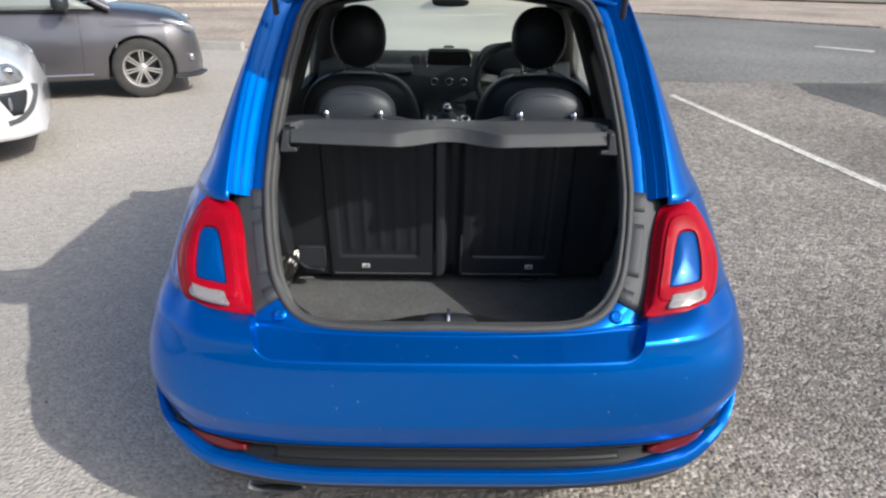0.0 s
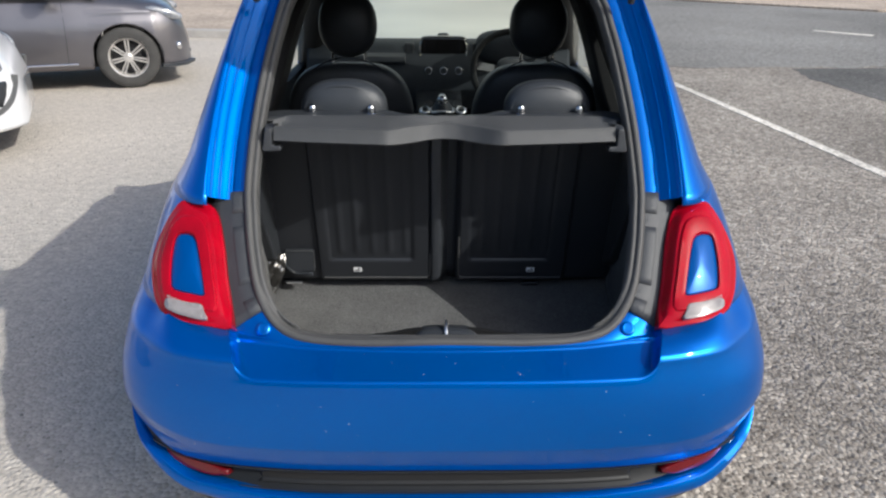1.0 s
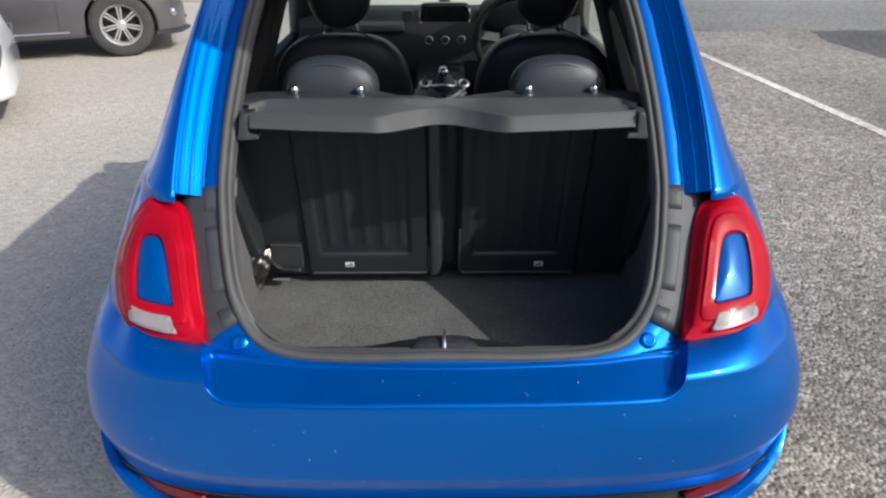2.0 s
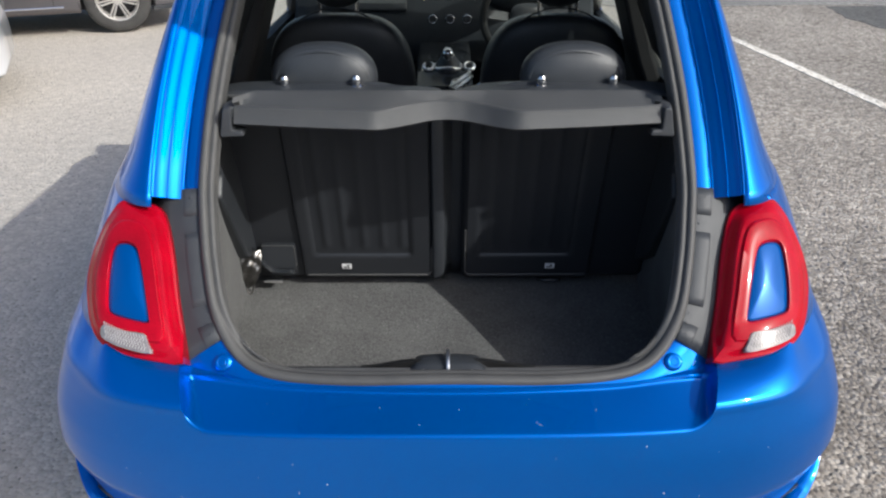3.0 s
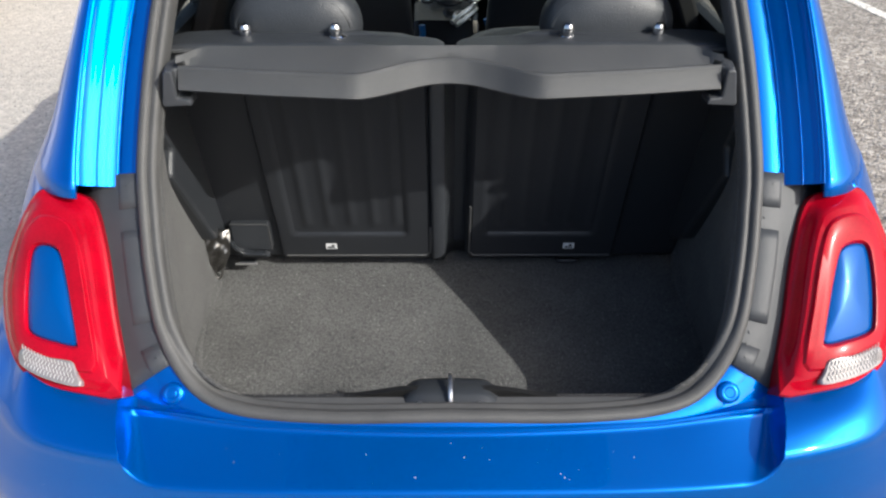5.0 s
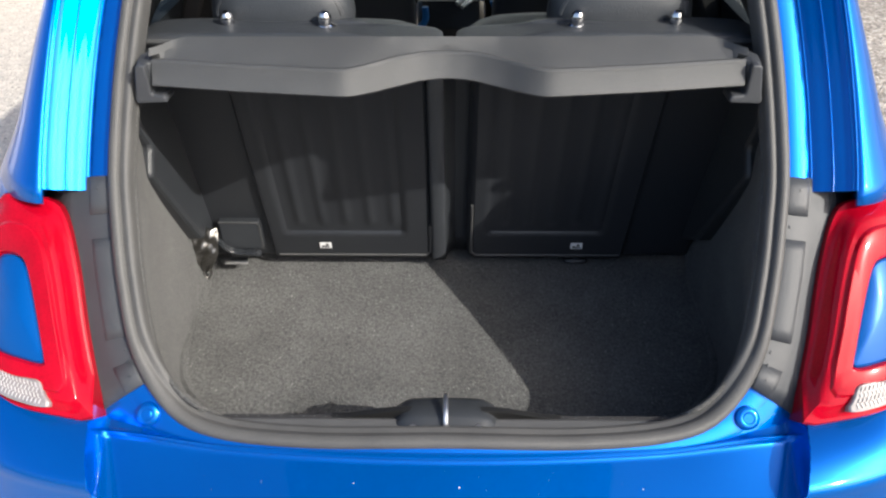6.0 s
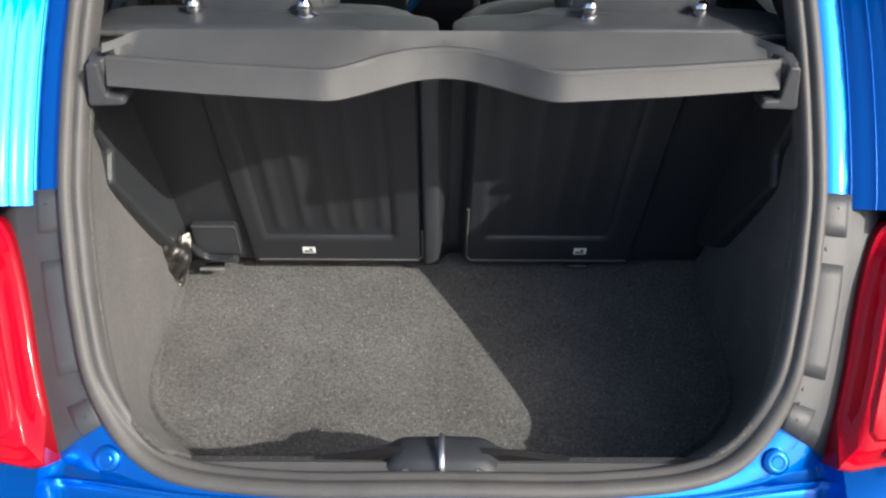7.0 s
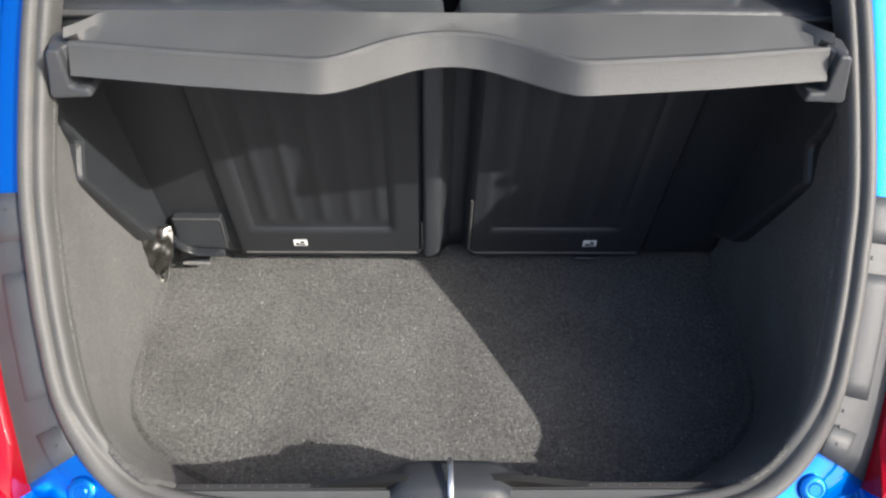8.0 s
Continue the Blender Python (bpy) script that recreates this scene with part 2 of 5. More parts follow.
INTERIOR = material("soft_black_dash", (0.022, 0.026, 0.032), 0.62, second=(0.031, 0.036, 0.043), scale=20, fine=700, bump=0.25, spec=0.25)
BLUE_TRIM = material("bright_blue_seat_edge", (0.01, 0.16, 0.45), 0.5, second=(0.01, 0.13, 0.38), scale=20)
SATIN_BLACK = material("satin_black_plastic", (0.011, 0.012, 0.013), 0.48, second=(0.016, 0.017, 0.018), scale=15, fine=900, spec=0.2)
DISPLAY = material("unlit_display", (0.006, 0.006, 0.007), 0.08, 0.0, 0.5, (0.01, 0.01, 0.011), 4)
ANCHOR = material("bright_foil", (0.38, 0.37, 0.35), 0.30, 1.0, second=(0.18, 0.17, 0.16), scale=40)
UNSEEN_WALL = material("unseen_dark_wall", (0.15, 0.143, 0.132), 0.9, second=(0.11, 0.106, 0.098), scale=1.5, fine=60, bump=0.4)
SATIN = material("satin_silver", (0.80, 0.80, 0.82), 0.36, 1.0, second=(0.65, 0.65, 0.67), scale=40)
GLOSS_BLACK = material("glossy_black_console", (0.018, 0.020, 0.024), 0.16, 0.0, 0.4, (0.024, 0.027, 0.031), 15, 600)


# ---- mesh helpers ----
def thing(name, at, label, category, group="", kind=""):
    ob = new(name)
    ob.matrix_basis = Matrix.Translation(at)
    return tagged(ob, label, category, group, kind)


def shape(name, verts, faces, mat, smooth=True, sharp=35):
    me = bpy.data.meshes.new(name)
    me.from_pydata([tuple(float(c) for c in v) for v in verts], [], faces)
    me.validate()
    bm = bmesh.new()
    bm.from_mesh(me)
    bmesh.ops.remove_doubles(bm, verts=bm.verts, dist=1e-5)
    bmesh.ops.recalc_face_normals(bm, faces=bm.faces)
    bm.to_mesh(me)
    bm.free()
    me.materials.append(mat)
    if smooth:
        me.shade_smooth()
        me.set_sharp_from_angle(angle=radians(sharp))
    return me


def part(name, data, parent, label="", thick=0.0, offset=-1.0, bevel=0.0):
    """One mesh object under a thing or a part, its points given in the world."""
    ob = new(name, data)
    ob.parent = parent
    if parent is not None and parent.type == "EMPTY":
        ob.matrix_parent_inverse = parent.matrix_basis.inverted()
    if thick:
        mod = ob.modifiers.new("thickness", "SOLIDIFY")
        mod.thickness, mod.offset, mod.use_even_offset = thick, offset, False
    if bevel:
        mod = ob.modifiers.new("edges", "BEVEL")
        mod.width, mod.segments, mod.limit_method, mod.angle_limit = bevel, 2, "ANGLE", radians(40)
    return tagged(ob, label)


def grid(rows, loop_u=False, loop_v=False):
    """Vertices and faces of a net of points: rows of equal length."""
    nr, nc = len(rows), len(rows[0])
    verts = [p for r in rows for p in r]
    faces = []
    for i in range(nr if loop_v else nr - 1):
        for j in range(nc if loop_u else nc - 1):
            a, b = i * nc + j, i * nc + (j + 1) % nc
            c, d = ((i + 1) % nr) * nc + (j + 1) % nc, ((i + 1) % nr) * nc + j
            faces.append((a, b, c, d))
    return verts, faces


def merge(*pieces):
    verts, faces = [], []
    for v, f in pieces:
        k = len(verts)
        verts += list(v)
        faces += [tuple(i + k for i in q) for q in f]
    return verts, faces


def mirrored(piece):
    v, f = piece
    return [(-p[0], p[1], p[2]) for p in v], [tuple(reversed(q)) for q in f]


def box(x0, x1, y0, y1, z0, z1):
    v = [(x, y, z) for z in (z0, z1) for y in (y0, y1) for x in (x0, x1)]
    return v, [(0, 2, 3, 1), (4, 5, 7, 6), (0, 1, 5, 4), (2, 6, 7, 3), (0, 4, 6, 2), (1, 3, 7, 5)]


def prism(points, axis, lo, hi):
    """A flat outline pushed along an axis: points are the two other coordinates in order."""
    n = len(points)
    def at(p, h):
        q = list(p)
        q.insert(axis, h)
        return tuple(q)
    v = [at(p, lo) for p in points] + [at(p, hi) for p in points]
    return v, [tuple(range(n)), tuple(range(2 * n - 1, n - 1, -1))] + [(i, (i + 1) % n, n + (i + 1) % n, n + i) for i in range(n)]


def spline(points, n, closed=False):
    """n points along a smooth curve through the given ones, evenly spaced."""
    p = np.array(points, float)
    if closed:
        ext = np.vstack([p[-1], p, p[0], p[1]])
    else:
        ext = np.vstack([2 * p[0] - p[1], p, 2 * p[-1] - p[-2]])
    out = []
    for i in range(len(ext) - 3):
        a, b, c, d = ext[i:i + 4]
        for t in np.linspace(0, 1, 24, endpoint=False):
            out.append(0.5 * (2 * b + (c - a) * t + (2 * a - 5 * b + 4 * c - d) * t * t + (3 * b - a - 3 * c + d) * t ** 3))
    out.append(p[0] if closed else p[-1])
    out = np.array(out)
    s = np.concatenate([[0], np.cumsum(np.linalg.norm(np.diff(out, axis=0), axis=1))])
    q = np.linspace(0, s[-1], n + 1)[:-1] if closed else np.linspace(0, s[-1], n)
    return np.stack([np.interp(q, s, out[:, k]) for k in range(out.shape[1])], 1)


def sweep(path, profile, normal=None, closed=False, ends=True):
    """A profile of (side, up) offsets drawn along a path; normal: the fixed way that up points."""
    path = np.array(path, float)
    n = len(path)
    tang = (np.roll(path, -1, 0) - np.roll(path, 1, 0)) if closed else np.gradient(path, axis=0)
    tang /= np.linalg.norm(tang, axis=1)[:, None]
    rows = []
    up = np.array(normal if normal is not None else (0, 0, 1), float)
    for i in range(n):
        if normal is None:
            up = up - (up @ tang[i]) * tang[i]
            if np.linalg.norm(up) < 1e-6:
                up = np.array((1.0, 0, 0))
            up /= np.linalg.norm(up)
        side = np.cross(tang[i], up)
        side /= np.linalg.norm(side)
        u = np.cross(side, tang[i])
        rows.append([path[i] + a * side + b * u for a, b in profile])
    v, f = grid(rows, loop_u=True, loop_v=closed)
    if ends and not closed:
        k = len(profile)
        f += [tuple(range(k)), tuple(range(len(v) - 1, len(v) - k - 1, -1))]
    return v, f


def circle(r, n=12, r2=None):
    return [(r * math.cos(2 * math.pi * k / n), (r2 or r) * math.sin(2 * math.pi * k / n)) for k in range(n)]


def turned(profile, centre, axis, n=32):
    """A turned body: profile of (radius, along) round an axis."""
    a = Vector(axis).normalized()
    u = a.orthogonal().normalized()
    w = a.cross(u)
    c = Vector(centre)
    rows = [[c + a * h + (u * math.cos(2 * math.pi * k / n) + w * math.sin(2 * math.pi * k / n)) * r for k in range(n)] for r, h in profile]
    return grid(rows, loop_u=True)


def blob(centre, size, e1=0.6, e2=0.6, nu=28, nv=16, bend=None):
    """A rounded cushion (superellipsoid) with half sizes."""
    def p(c, e):
        return math.copysign(abs(c) ** e, c)
    rows = []
    for i in range(nv + 1):
        a = -math.pi / 2 + math.pi * i / nv
        row = []
        for j in range(nu):
            b = 2 * math.pi * j / nu
            x, y, z = p(math.cos(a), e1) * p(math.cos(b), e2), p(math.cos(a), e1) * p(math.sin(b), e2), p(math.sin(a), e1)
            q = [x * size[0], y * size[1], z * size[2]]
            if bend:
                q = bend(*q)
            row.append((centre[0] + q[0], centre[1] + q[1], centre[2] + q[2]))
        rows.append(row)
    return grid(rows, loop_u=True)


def step(a, b, x):
    t = min(max((x - a) / (b - a), 0.0), 1.0)
    return t * t * (3 - 2 * t)


def smooth_table(points):
    """A table of (z, value) made dense along a smooth curve, to be read with lerp."""
    return [(float(a), float(b)) for a, b in spline(points, 160)]


def lerp(table, z):
    return float(np.interp(z, [p[0] for p in table], [p[1] for p in table]))


# ---- the small blue hatchback: shape of its skin ----
SLOPE = math.hypot(1, 0.88)
NORMAL = np.array((0, -1 / SLOPE, 0.88 / SLOPE))
WIDTH = [(0.20, 0.745), (0.30, 0.798), (0.42, 0.817), (0.52, 0.823), (0.62, 0.818), (0.70, 0.806), (0.80, 0.788), (0.88, 0.768), (0.945, 0.746), (0.985, 0.724),
         (1.03, 0.702), (1.10, 0.68), (1.20, 0.647), (1.30, 0.61), (1.38, 0.575), (1.43, 0.535), (1.46, 0.49)]
CREASE = (0.484, 0.491, 0.4945, 0.498, 0.502)
LOWER = [(0.30, 1.478), (0.34, 1.476), (0.385, 1.490), (0.417, 1.4935), (0.484, 1.4690), (0.491, 1.4665), (0.4945, 1.4655), (0.498, 1.4651), (0.502, 1.4651), (0.52, 1.4660), (0.55, 1.4690), (0.60, 1.4772)]
OUTER = LOWER[:-2] + smooth_table(LOWER[-2:] + [(0.62, 1.4815), (0.645, 1.4878), (0.6617, 1.4925), (0.685, 1.4985), (0.705, 1.505), (0.745, 1.556), (0.78, 1.600)])
WIDTH = smooth_table(WIDTH)
CORNER, POWER = 0.43, 3.5
ARCH_R, AXLE_R, AXLE_F, HUB = 0.335, 2.06, 4.36, 0.295


def crease_lift(u):
    """How far the pressed crease above the slot climbs towards the flanks."""
    return 0.045 * step(0.30, 0.72, u)


def rear_skin(u, z, out=0.0):
    """A point of the lower skin: u from 0 at the middle of the tail to 1 at the flank, then on to 2 along the side."""
    w = lerp(WIDTH, z) + out
    y0 = lerp(OUTER, z - crease_lift(u) * step(0.42, 0.465, z) * step(0.66, 0.54, z)) - out
    if u <= 1:
        a, e = u * math.pi / 2, 2 / (POWER - 0.9 * step(0.60, 0.77, z) * step(0.40, 0.66, u))
        return np.array((w * math.sin(a) ** e, y0 + CORNER * (1 - max(math.cos(a), 0) ** e), z))
    return np.array((w, y0 + CORNER + (u - 1) * 2.8, z))


def arch(y):
    for c in (AXLE_R, AXLE_F):
        if abs(y - c) < ARCH_R:
            return HUB + math.sqrt(ARCH_R ** 2 - (y - c) ** 2)
    return 0.0


def hatch(x, v, h=0.0):
    """A point on the sloping plane of the tailgate opening: x across, v up the slope, h out of it."""
    sag = 0.03 * max(0.0, 1 - (x / 0.45) ** 2) * max(0.0, 1 - max(v, 0) / 0.15)
    return np.array((x, 1.63 + v * 0.88 / SLOPE - sag, 0.70 + v / SLOPE)) + h * NORMAL


RIM_HALF = [(0.0, 0.697), (0.20, 0.693), (0.33, 0.697), (0.40, 0.717), (0.45, 0.767), (0.478, 0.85), (0.492, 0.92), (0.500, 0.99), (0.496, 1.12),
            (0.478, 1.26), (0.462, 1.335), (0.447, 1.395), (0.415, 1.442), (0.34, 1.472), (0.2, 1.484), (0.0, 1.488)]
loop = [(x, (z - 0.70) * SLOPE) for x, z in RIM_HALF]
loop = loop + [(-x, v) for x, v in reversed(loop[1:-1])]
RIM = spline(loop, 200, closed=True)
RIM_T = np.roll(RIM, -1, 0) - np.roll(RIM, 1, 0)
RIM_T /= np.linalg.norm(RIM_T, axis=1)[:, None]
RIM_N = np.stack([RIM_T[:, 1], -RIM_T[:, 0]], 1)


def rim_rows(profile, keep=None):
    """Rows along the opening's edge for a profile of (outward, up) offsets; keep picks a stretch of it by index."""
    idx = list(range(200)) if keep is None else keep
    return [[hatch(*(RIM[i] + d * RIM_N[i]), h) for d, h in profile] for i in idx]


def rim_index(x_sign, z0, z1):
    """Indices of the points of one side of the opening's edge between two heights."""
    z = 0.70 + RIM[:, 1] / SLOPE
    return [i for i in range(200) if RIM[i, 0] * x_sign > 0.2 and z0 <= z[i] <= z1]


EDGE = np.array([hatch(*(RIM[i] + 0.088 * RIM_N[i]), 0.036) for i in rim_index(1, 0.715, 1.475)])
EDGE = EDGE[np.argsort(EDGE[:, 2])]


def edge(z):
    return np.array((np.interp(z, EDGE[:, 2], EDGE[:, 0]), np.interp(z, EDGE[:, 2], EDGE[:, 1]), z))


def lamp_point(x, z, h=0.0):
    return np.array((x, 1.605 + 0.88 * (z - 0.733) + 2.6 * max(0.0, x - 0.56) ** 2, z)) + h * NORMAL


LAMP_OUT = spline([(0.499, 0.733), (0.575, 0.742), (0.660, 0.750), (0.700, 0.776), (0.720, 0.828), (0.713, 0.872), (0.698, 0.906), (0.678, 0.941), (0.651, 0.969), (0.610, 0.975),
                   (0.577, 0.971), (0.560, 0.953), (0.546, 0.920), (0.534, 0.880), (0.521, 0.827), (0.507, 0.782), (0.497, 0.745)], 72, closed=True)
LAMP_SIDE = sorted((float(p[1]), float(p[0]) - 0.004) for p in LAMP_OUT if p[0] > 0.64) 


def upper_skin(u, z, far, inset=0.0, lamp=False):
    """The rear quarter above the bumper: u from 0 at the opening's lip to 1 round the corner, then on to the line y = far."""
    e, w = edge(z), lerp(WIDTH, z) - inset
    c = 0.34
    if u <= 1:
        a0 = math.asin(min(max((lerp(LAMP_SIDE, z) - 0.012 - e[0]) / (w - e[0]), 0.0), 0.98)) if lamp else 0.0
        a = a0 + u * (math.pi / 2 - a0)
        return np.array((e[0] + (w - e[0]) * math.sin(a), e[1] + c * (1 - math.cos(a)), z))
    return np.array((w, e[1] + c + (u - 1) * (far - e[1] - c), z))


CAR = thing("hatchback_car", (0, 3.25, 0), "small metallic blue hatchback with its tailgate raised, parked on tarred stone", "car")

# rear bumper: flank to flank, with the ledge on which the tailgate closes
US = sorted([k / 110 for k in range(111)] + [0.190 + 0.0011 * k for k in range(105)])
LAMP_FOOT = [(0.45, 0.724), (0.49, 0.731), (0.515, 0.734), (0.575, 0.741), (0.655, 0.749), (0.70, 0.772), (0.80, 0.775)]
LEDGE_Z, SHOULDER_Z = 0.6617, 0.705


def bumper_bottom(u):
    p = rear_skin(u, 0.45)
    low = 0.417 + 0.075 * step(0.62, 0.79, p[0]) + 0.055 * step(0.755, 0.815, p[0])
    return max(low, arch(p[1]))


def rise(x, w):
    """From the sunk ledge (0) to the raised shoulder (1): a hollow foot and a crisp upper edge."""
    hi = 0.476 + 0.027 * w
    lo = hi - 0.014 - 0.040 * (1 - w) ** 1.5
    t = min(max((x - lo) / (hi - lo), 0.0), 1.0)
    return 1 - math.sqrt(max(1 - t * t, 0.0))


def bumper_column(u):
    zb = bumper_bottom(u)
    base = rear_skin(u, zb)
    inner = rear_skin(u, zb, -0.02)
    crest = LEDGE_Z + (SHOULDER_Z - LEDGE_Z) * rise(rear_skin(u, LEDGE_Z)[0], 0.0)
    col = [inner + np.array((0, 0.02, 0.006)), inner + np.array((0, 0, 0.003)), base]
    levels = [zb + 0.004 + (crest - 0.008 - zb) * (k / 36) ** 0.85 for k in range(1, 37)]
    for z in sorted(levels + [max(z + crease_lift(u), zb + 0.0045) for z in CREASE]):
        col.append(rear_skin(u, z))
    top = rear_skin(u, crest)
    x = top[0]
    low_p, foot = rear_skin(u, SHOULDER_Z), lerp(LAMP_FOOT, x)
    high_p = lamp_point(x, foot, -0.011)
    q = 1 - step(0.56, 0.71, x)
    bead_low, bead_high = 1.5776 + 0.150 * x * x, 1.588 + 0.118 * x * x
    y_c = rear_skin(u, LEDGE_Z)[1]
    for w in [0.0, 0.012, 0.03, 0.06] + [k / 20 for k in range(2, 15)] + [0.735, 0.75, 0.765, 0.78, 0.81, 0.84, 0.855, 0.87, 0.885, 0.91, 0.95, 1.0]:
        y = y_c + (bead_low - y_c) * w / 0.75 if w < 0.75 else bead_low + (bead_high - bead_low) * (w - 0.75) / 0.105 if w < 0.855 else bead_high + 0.030 * (w - 0.855) / 0.145
        z = LEDGE_Z + 0.0245 * w / 0.75 + 0.0028 * step(0.735, 0.775, w) - 0.010 * step(0.85, 0.90, w) + 0.015 * step(0.30, 0.46, x) * w ** 2
        ledge = np.array((x, y, z))
        facet = low_p + (high_p - low_p) * w + 0.007 * math.sin(w * math.pi) * np.array((0, -0.53, 0.85))
        flank_p = rear_skin(u, SHOULDER_Z + w * (foot - SHOULDER_Z))
        m = rise(x, w)
        col.append(ledge * (1 - m) + (flank_p * (1 - q) + facet * q) * m)
    # round the crest
    k0 = 3 + 36 + len(CREASE)
    for _ in range(2):
        for i in range(k0 - 1, k0 + 3):
            col[i] = (col[i - 1] + 2 * col[i] + col[i + 1]) / 4
    col.append(col[-1] + np.array((0.0, 0.05 * m + 0.004, 0.003 - 0.02 * (1 - m))))
    return col


right = grid([bumper_column(u) for u in US])
bumper = part("rear_bumper", shape("rear_bumper", *merge(right, mirrored(right)), PAINT, sharp=40), CAR, "metallic blue bumper")

for s in (1, -1):
    g = sweep([rear_skin(0.56 + 0.5 * t, 0.776 - 0.020 * t, 0.0005) for t in np.linspace(0, 1, 24)], circle(0.0022, 6))
    part("shut_line", shape("shut_line", *(g if s > 0 else mirrored(g)), INK), bumper, "dark shut line beside the rear quarter")

# dark slot along the foot of the bumper, its two red reflectors, the blue lip under it
SLOT = [k / 66 * 0.93 for k in range(67)]
rows = []
for u in SLOT:
    up = 0.065 * step(0.70, 0.80, rear_skin(u, 0.38)[0]) + 0.055 * step(0.76, 0.815, rear_skin(u, 0.38)[0])
    rows.append([rear_skin(u, z, o) + np.array((0, 0, up)) for z, o in ((0.448, -0.018), (0.436, -0.006), (0.424, -0.004), (0.414, -0.012), (0.390, -0.020), (0.366, -0.016), (0.356, -0.006), (0.345, -0.006), (0.33, -0.02))])
right = grid(rows)
part("lower_grille", shape("lower_grille", *merge(right, mirrored(right)), SATIN_BLACK), bumper, "black plastic slot", thick=0.006)
rows = [[rear_skin(u, z, -0.0215 if abs(z - 0.39) < 0.017 else -0.014) for z in (0.41, 0.405, 0.400, 0.379, 0.374, 0.368)] for u in [k / 30 * 0.235 for k in range(31)]]
right = grid(rows)
part("mesh_insert", shape("mesh_insert", *merge(right, mirrored(right)), INK), bumper, thick=0.004)
for s in (1, -1):
    us = [0.305 + 0.275 * k / 16 for k in range(17)]
    rows = []
    for k, u in enumerate(us):
        taper = 0.35 + 0.65 * step(0, 3, k) * (1 - 0.6 * step(11, 16, k))
        rows.append([rear_skin(u, 0.386 + dz * taper + 0.010 * step(0.5, 0.72, rear_skin(u, 0.38)[0]), o) for dz, o in ((0.0155, -0.018), (0.0135, -0.005), (0.0, -0.002), (-0.0135, -0.005), (-0.0155, -0.018))])
    g = grid(rows)
    g = g if s > 0 else mirrored(g)
    part("reflector", shape("reflector", *g, RED_DARK), bumper, "dark red reflector", thick=0.004)
    frame_top = [rear_skin(u, 0.4095 + 0.010 * step(0.5, 0.72, rear_skin(u, 0.38)[0]), -0.003) for u in [k / 40 * 0.62 for k in range(41)]]
    frame_low = [rear_skin(u, 0.3615 + 0.004 * step(0.5, 0.72, rear_skin(u, 0.38)[0]), -0.003) for u in [k / 40 * 0.62 for k in range(41)]]
    g = merge(sweep(frame_top, circle(0.0025, 8)), sweep(frame_low, circle(0.0025, 8)))
    part("slot_edge", shape("slot_edge", *(g if s > 0 else mirrored(g)), GLOSS_BLACK), bumper, "glossy black edge of the slot")


def lip_column(u):
    p = rear_skin(u, 0.33)
    lift = 0.075 * step(0.60, 0.80, p[0]) + 0.02 * step(0.3, 0.7, p[0]) + 0.070 * step(0.745, 0.815, p[0])
    wid = 1 - 0.5 * step(0.66, 0.80, p[0])
    prof = ((0.352, -0.030), (0.354, -0.006), (0.350, 0.004), (0.338, 0.010), (0.322, 0.010), (0.310, 0.003), (0.304, -0.01), (0.302, -0.035))
    out = []
    for z, o in prof:
        q = rear_skin(u, 0.33, o)
        q[2] = 0.33 + (z - 0.33) * wid + lift
        out.append(q)
    return out


right = grid([lip_column(k / 70 * 0.93) for k in range(71)])
part("bumper_lip", shape("bumper_lip", *merge(right, mirrored(right)), PAINT), bumper, "blue lower lip", thick=0.004)
rows = [[rear_skin(u, 0.31, -0.03), rear_skin(u, 0.30, -0.035) + np.array((0, 0.0, -0.03)), rear_skin(u, 0.30, -0.06) + np.array((0, 0.02, -0.065)), rear_skin(u, 0.30, -0.10) + np.array((0, 0.10, -0.075))] for u in [k / 40 * 0.9 for k in range(41)]]
right = grid(rows)
part("undertray", shape("undertray", *merge(right, mirrored(right)), BLACK), CAR, "black plastic undertray", thick=0.004)
ring = [(0.078 * math.cos(a), 0.016 * math.sin(a)) for a in np.linspace(0, 2 * math.pi, 29)[:-1]]
rows = [[(-0.455 + k * a, y, 0.243 + k2 * b) for a, b in ring] for k, k2, y in ((0.90, 0.80, 1.60), (0.90, 0.80, 1.548), (0.95, 0.9, 1.541), (1.0, 1.0, 1.545), (1.0, 1.0, 1.72))]
part("tailpipe", shape("tailpipe", *grid(rows, loop_u=True), SATIN), CAR, "oval steel tailpipe", thick=0.001)

# flange round the opening, rebate wall up to the skin, stops
flange = rim_rows([(-0.012, -0.012), (-0.010, -0.004), (-0.004, 0.0), (0.020, 0.0), (0.034, 0.0), (0.036, -0.001)])
part("opening_flange", shape("opening_flange", *grid(flange, loop_v=True), PAINT, sharp=60), CAR, "blue painted flange")
low = [i for i in range(200) if 0.70 + RIM[i, 1] / SLOPE < 0.752]
low = [i for i in low if i >= 100] + [i for i in low if i < 100]
pad = rim_rows([(0.030, 0.0), (0.045, -0.0005), (0.060, -0.003), (0.085, -0.010)], low)
part("corner_pad", shape("corner_pad", *grid(pad), PAINT, sharp=60), CAR, "blue painted corner of the sill")
wall_keep = [i for i in range(200) if 0.70 + RIM[i, 1] / SLOPE > 0.948]
WALL = [(0.030, 0.0), (0.0345, 0.0), (0.0370, 0.0010), (0.0390, 0.0040), (0.0500, 0.0105), (0.0610, 0.0165), (0.0625, 0.0185), (0.0720, 0.0240), (0.0810, 0.0300), (0.0830, 0.0335), (0.0845, 0.0338), (0.0858, 0.0356), (0.0880, 0.0362)]
part("rebate_wall", shape("rebate_wall", *grid(rim_rows(WALL, wall_keep)), PAINT, sharp=60), CAR, "blue painted tailgate rebate")
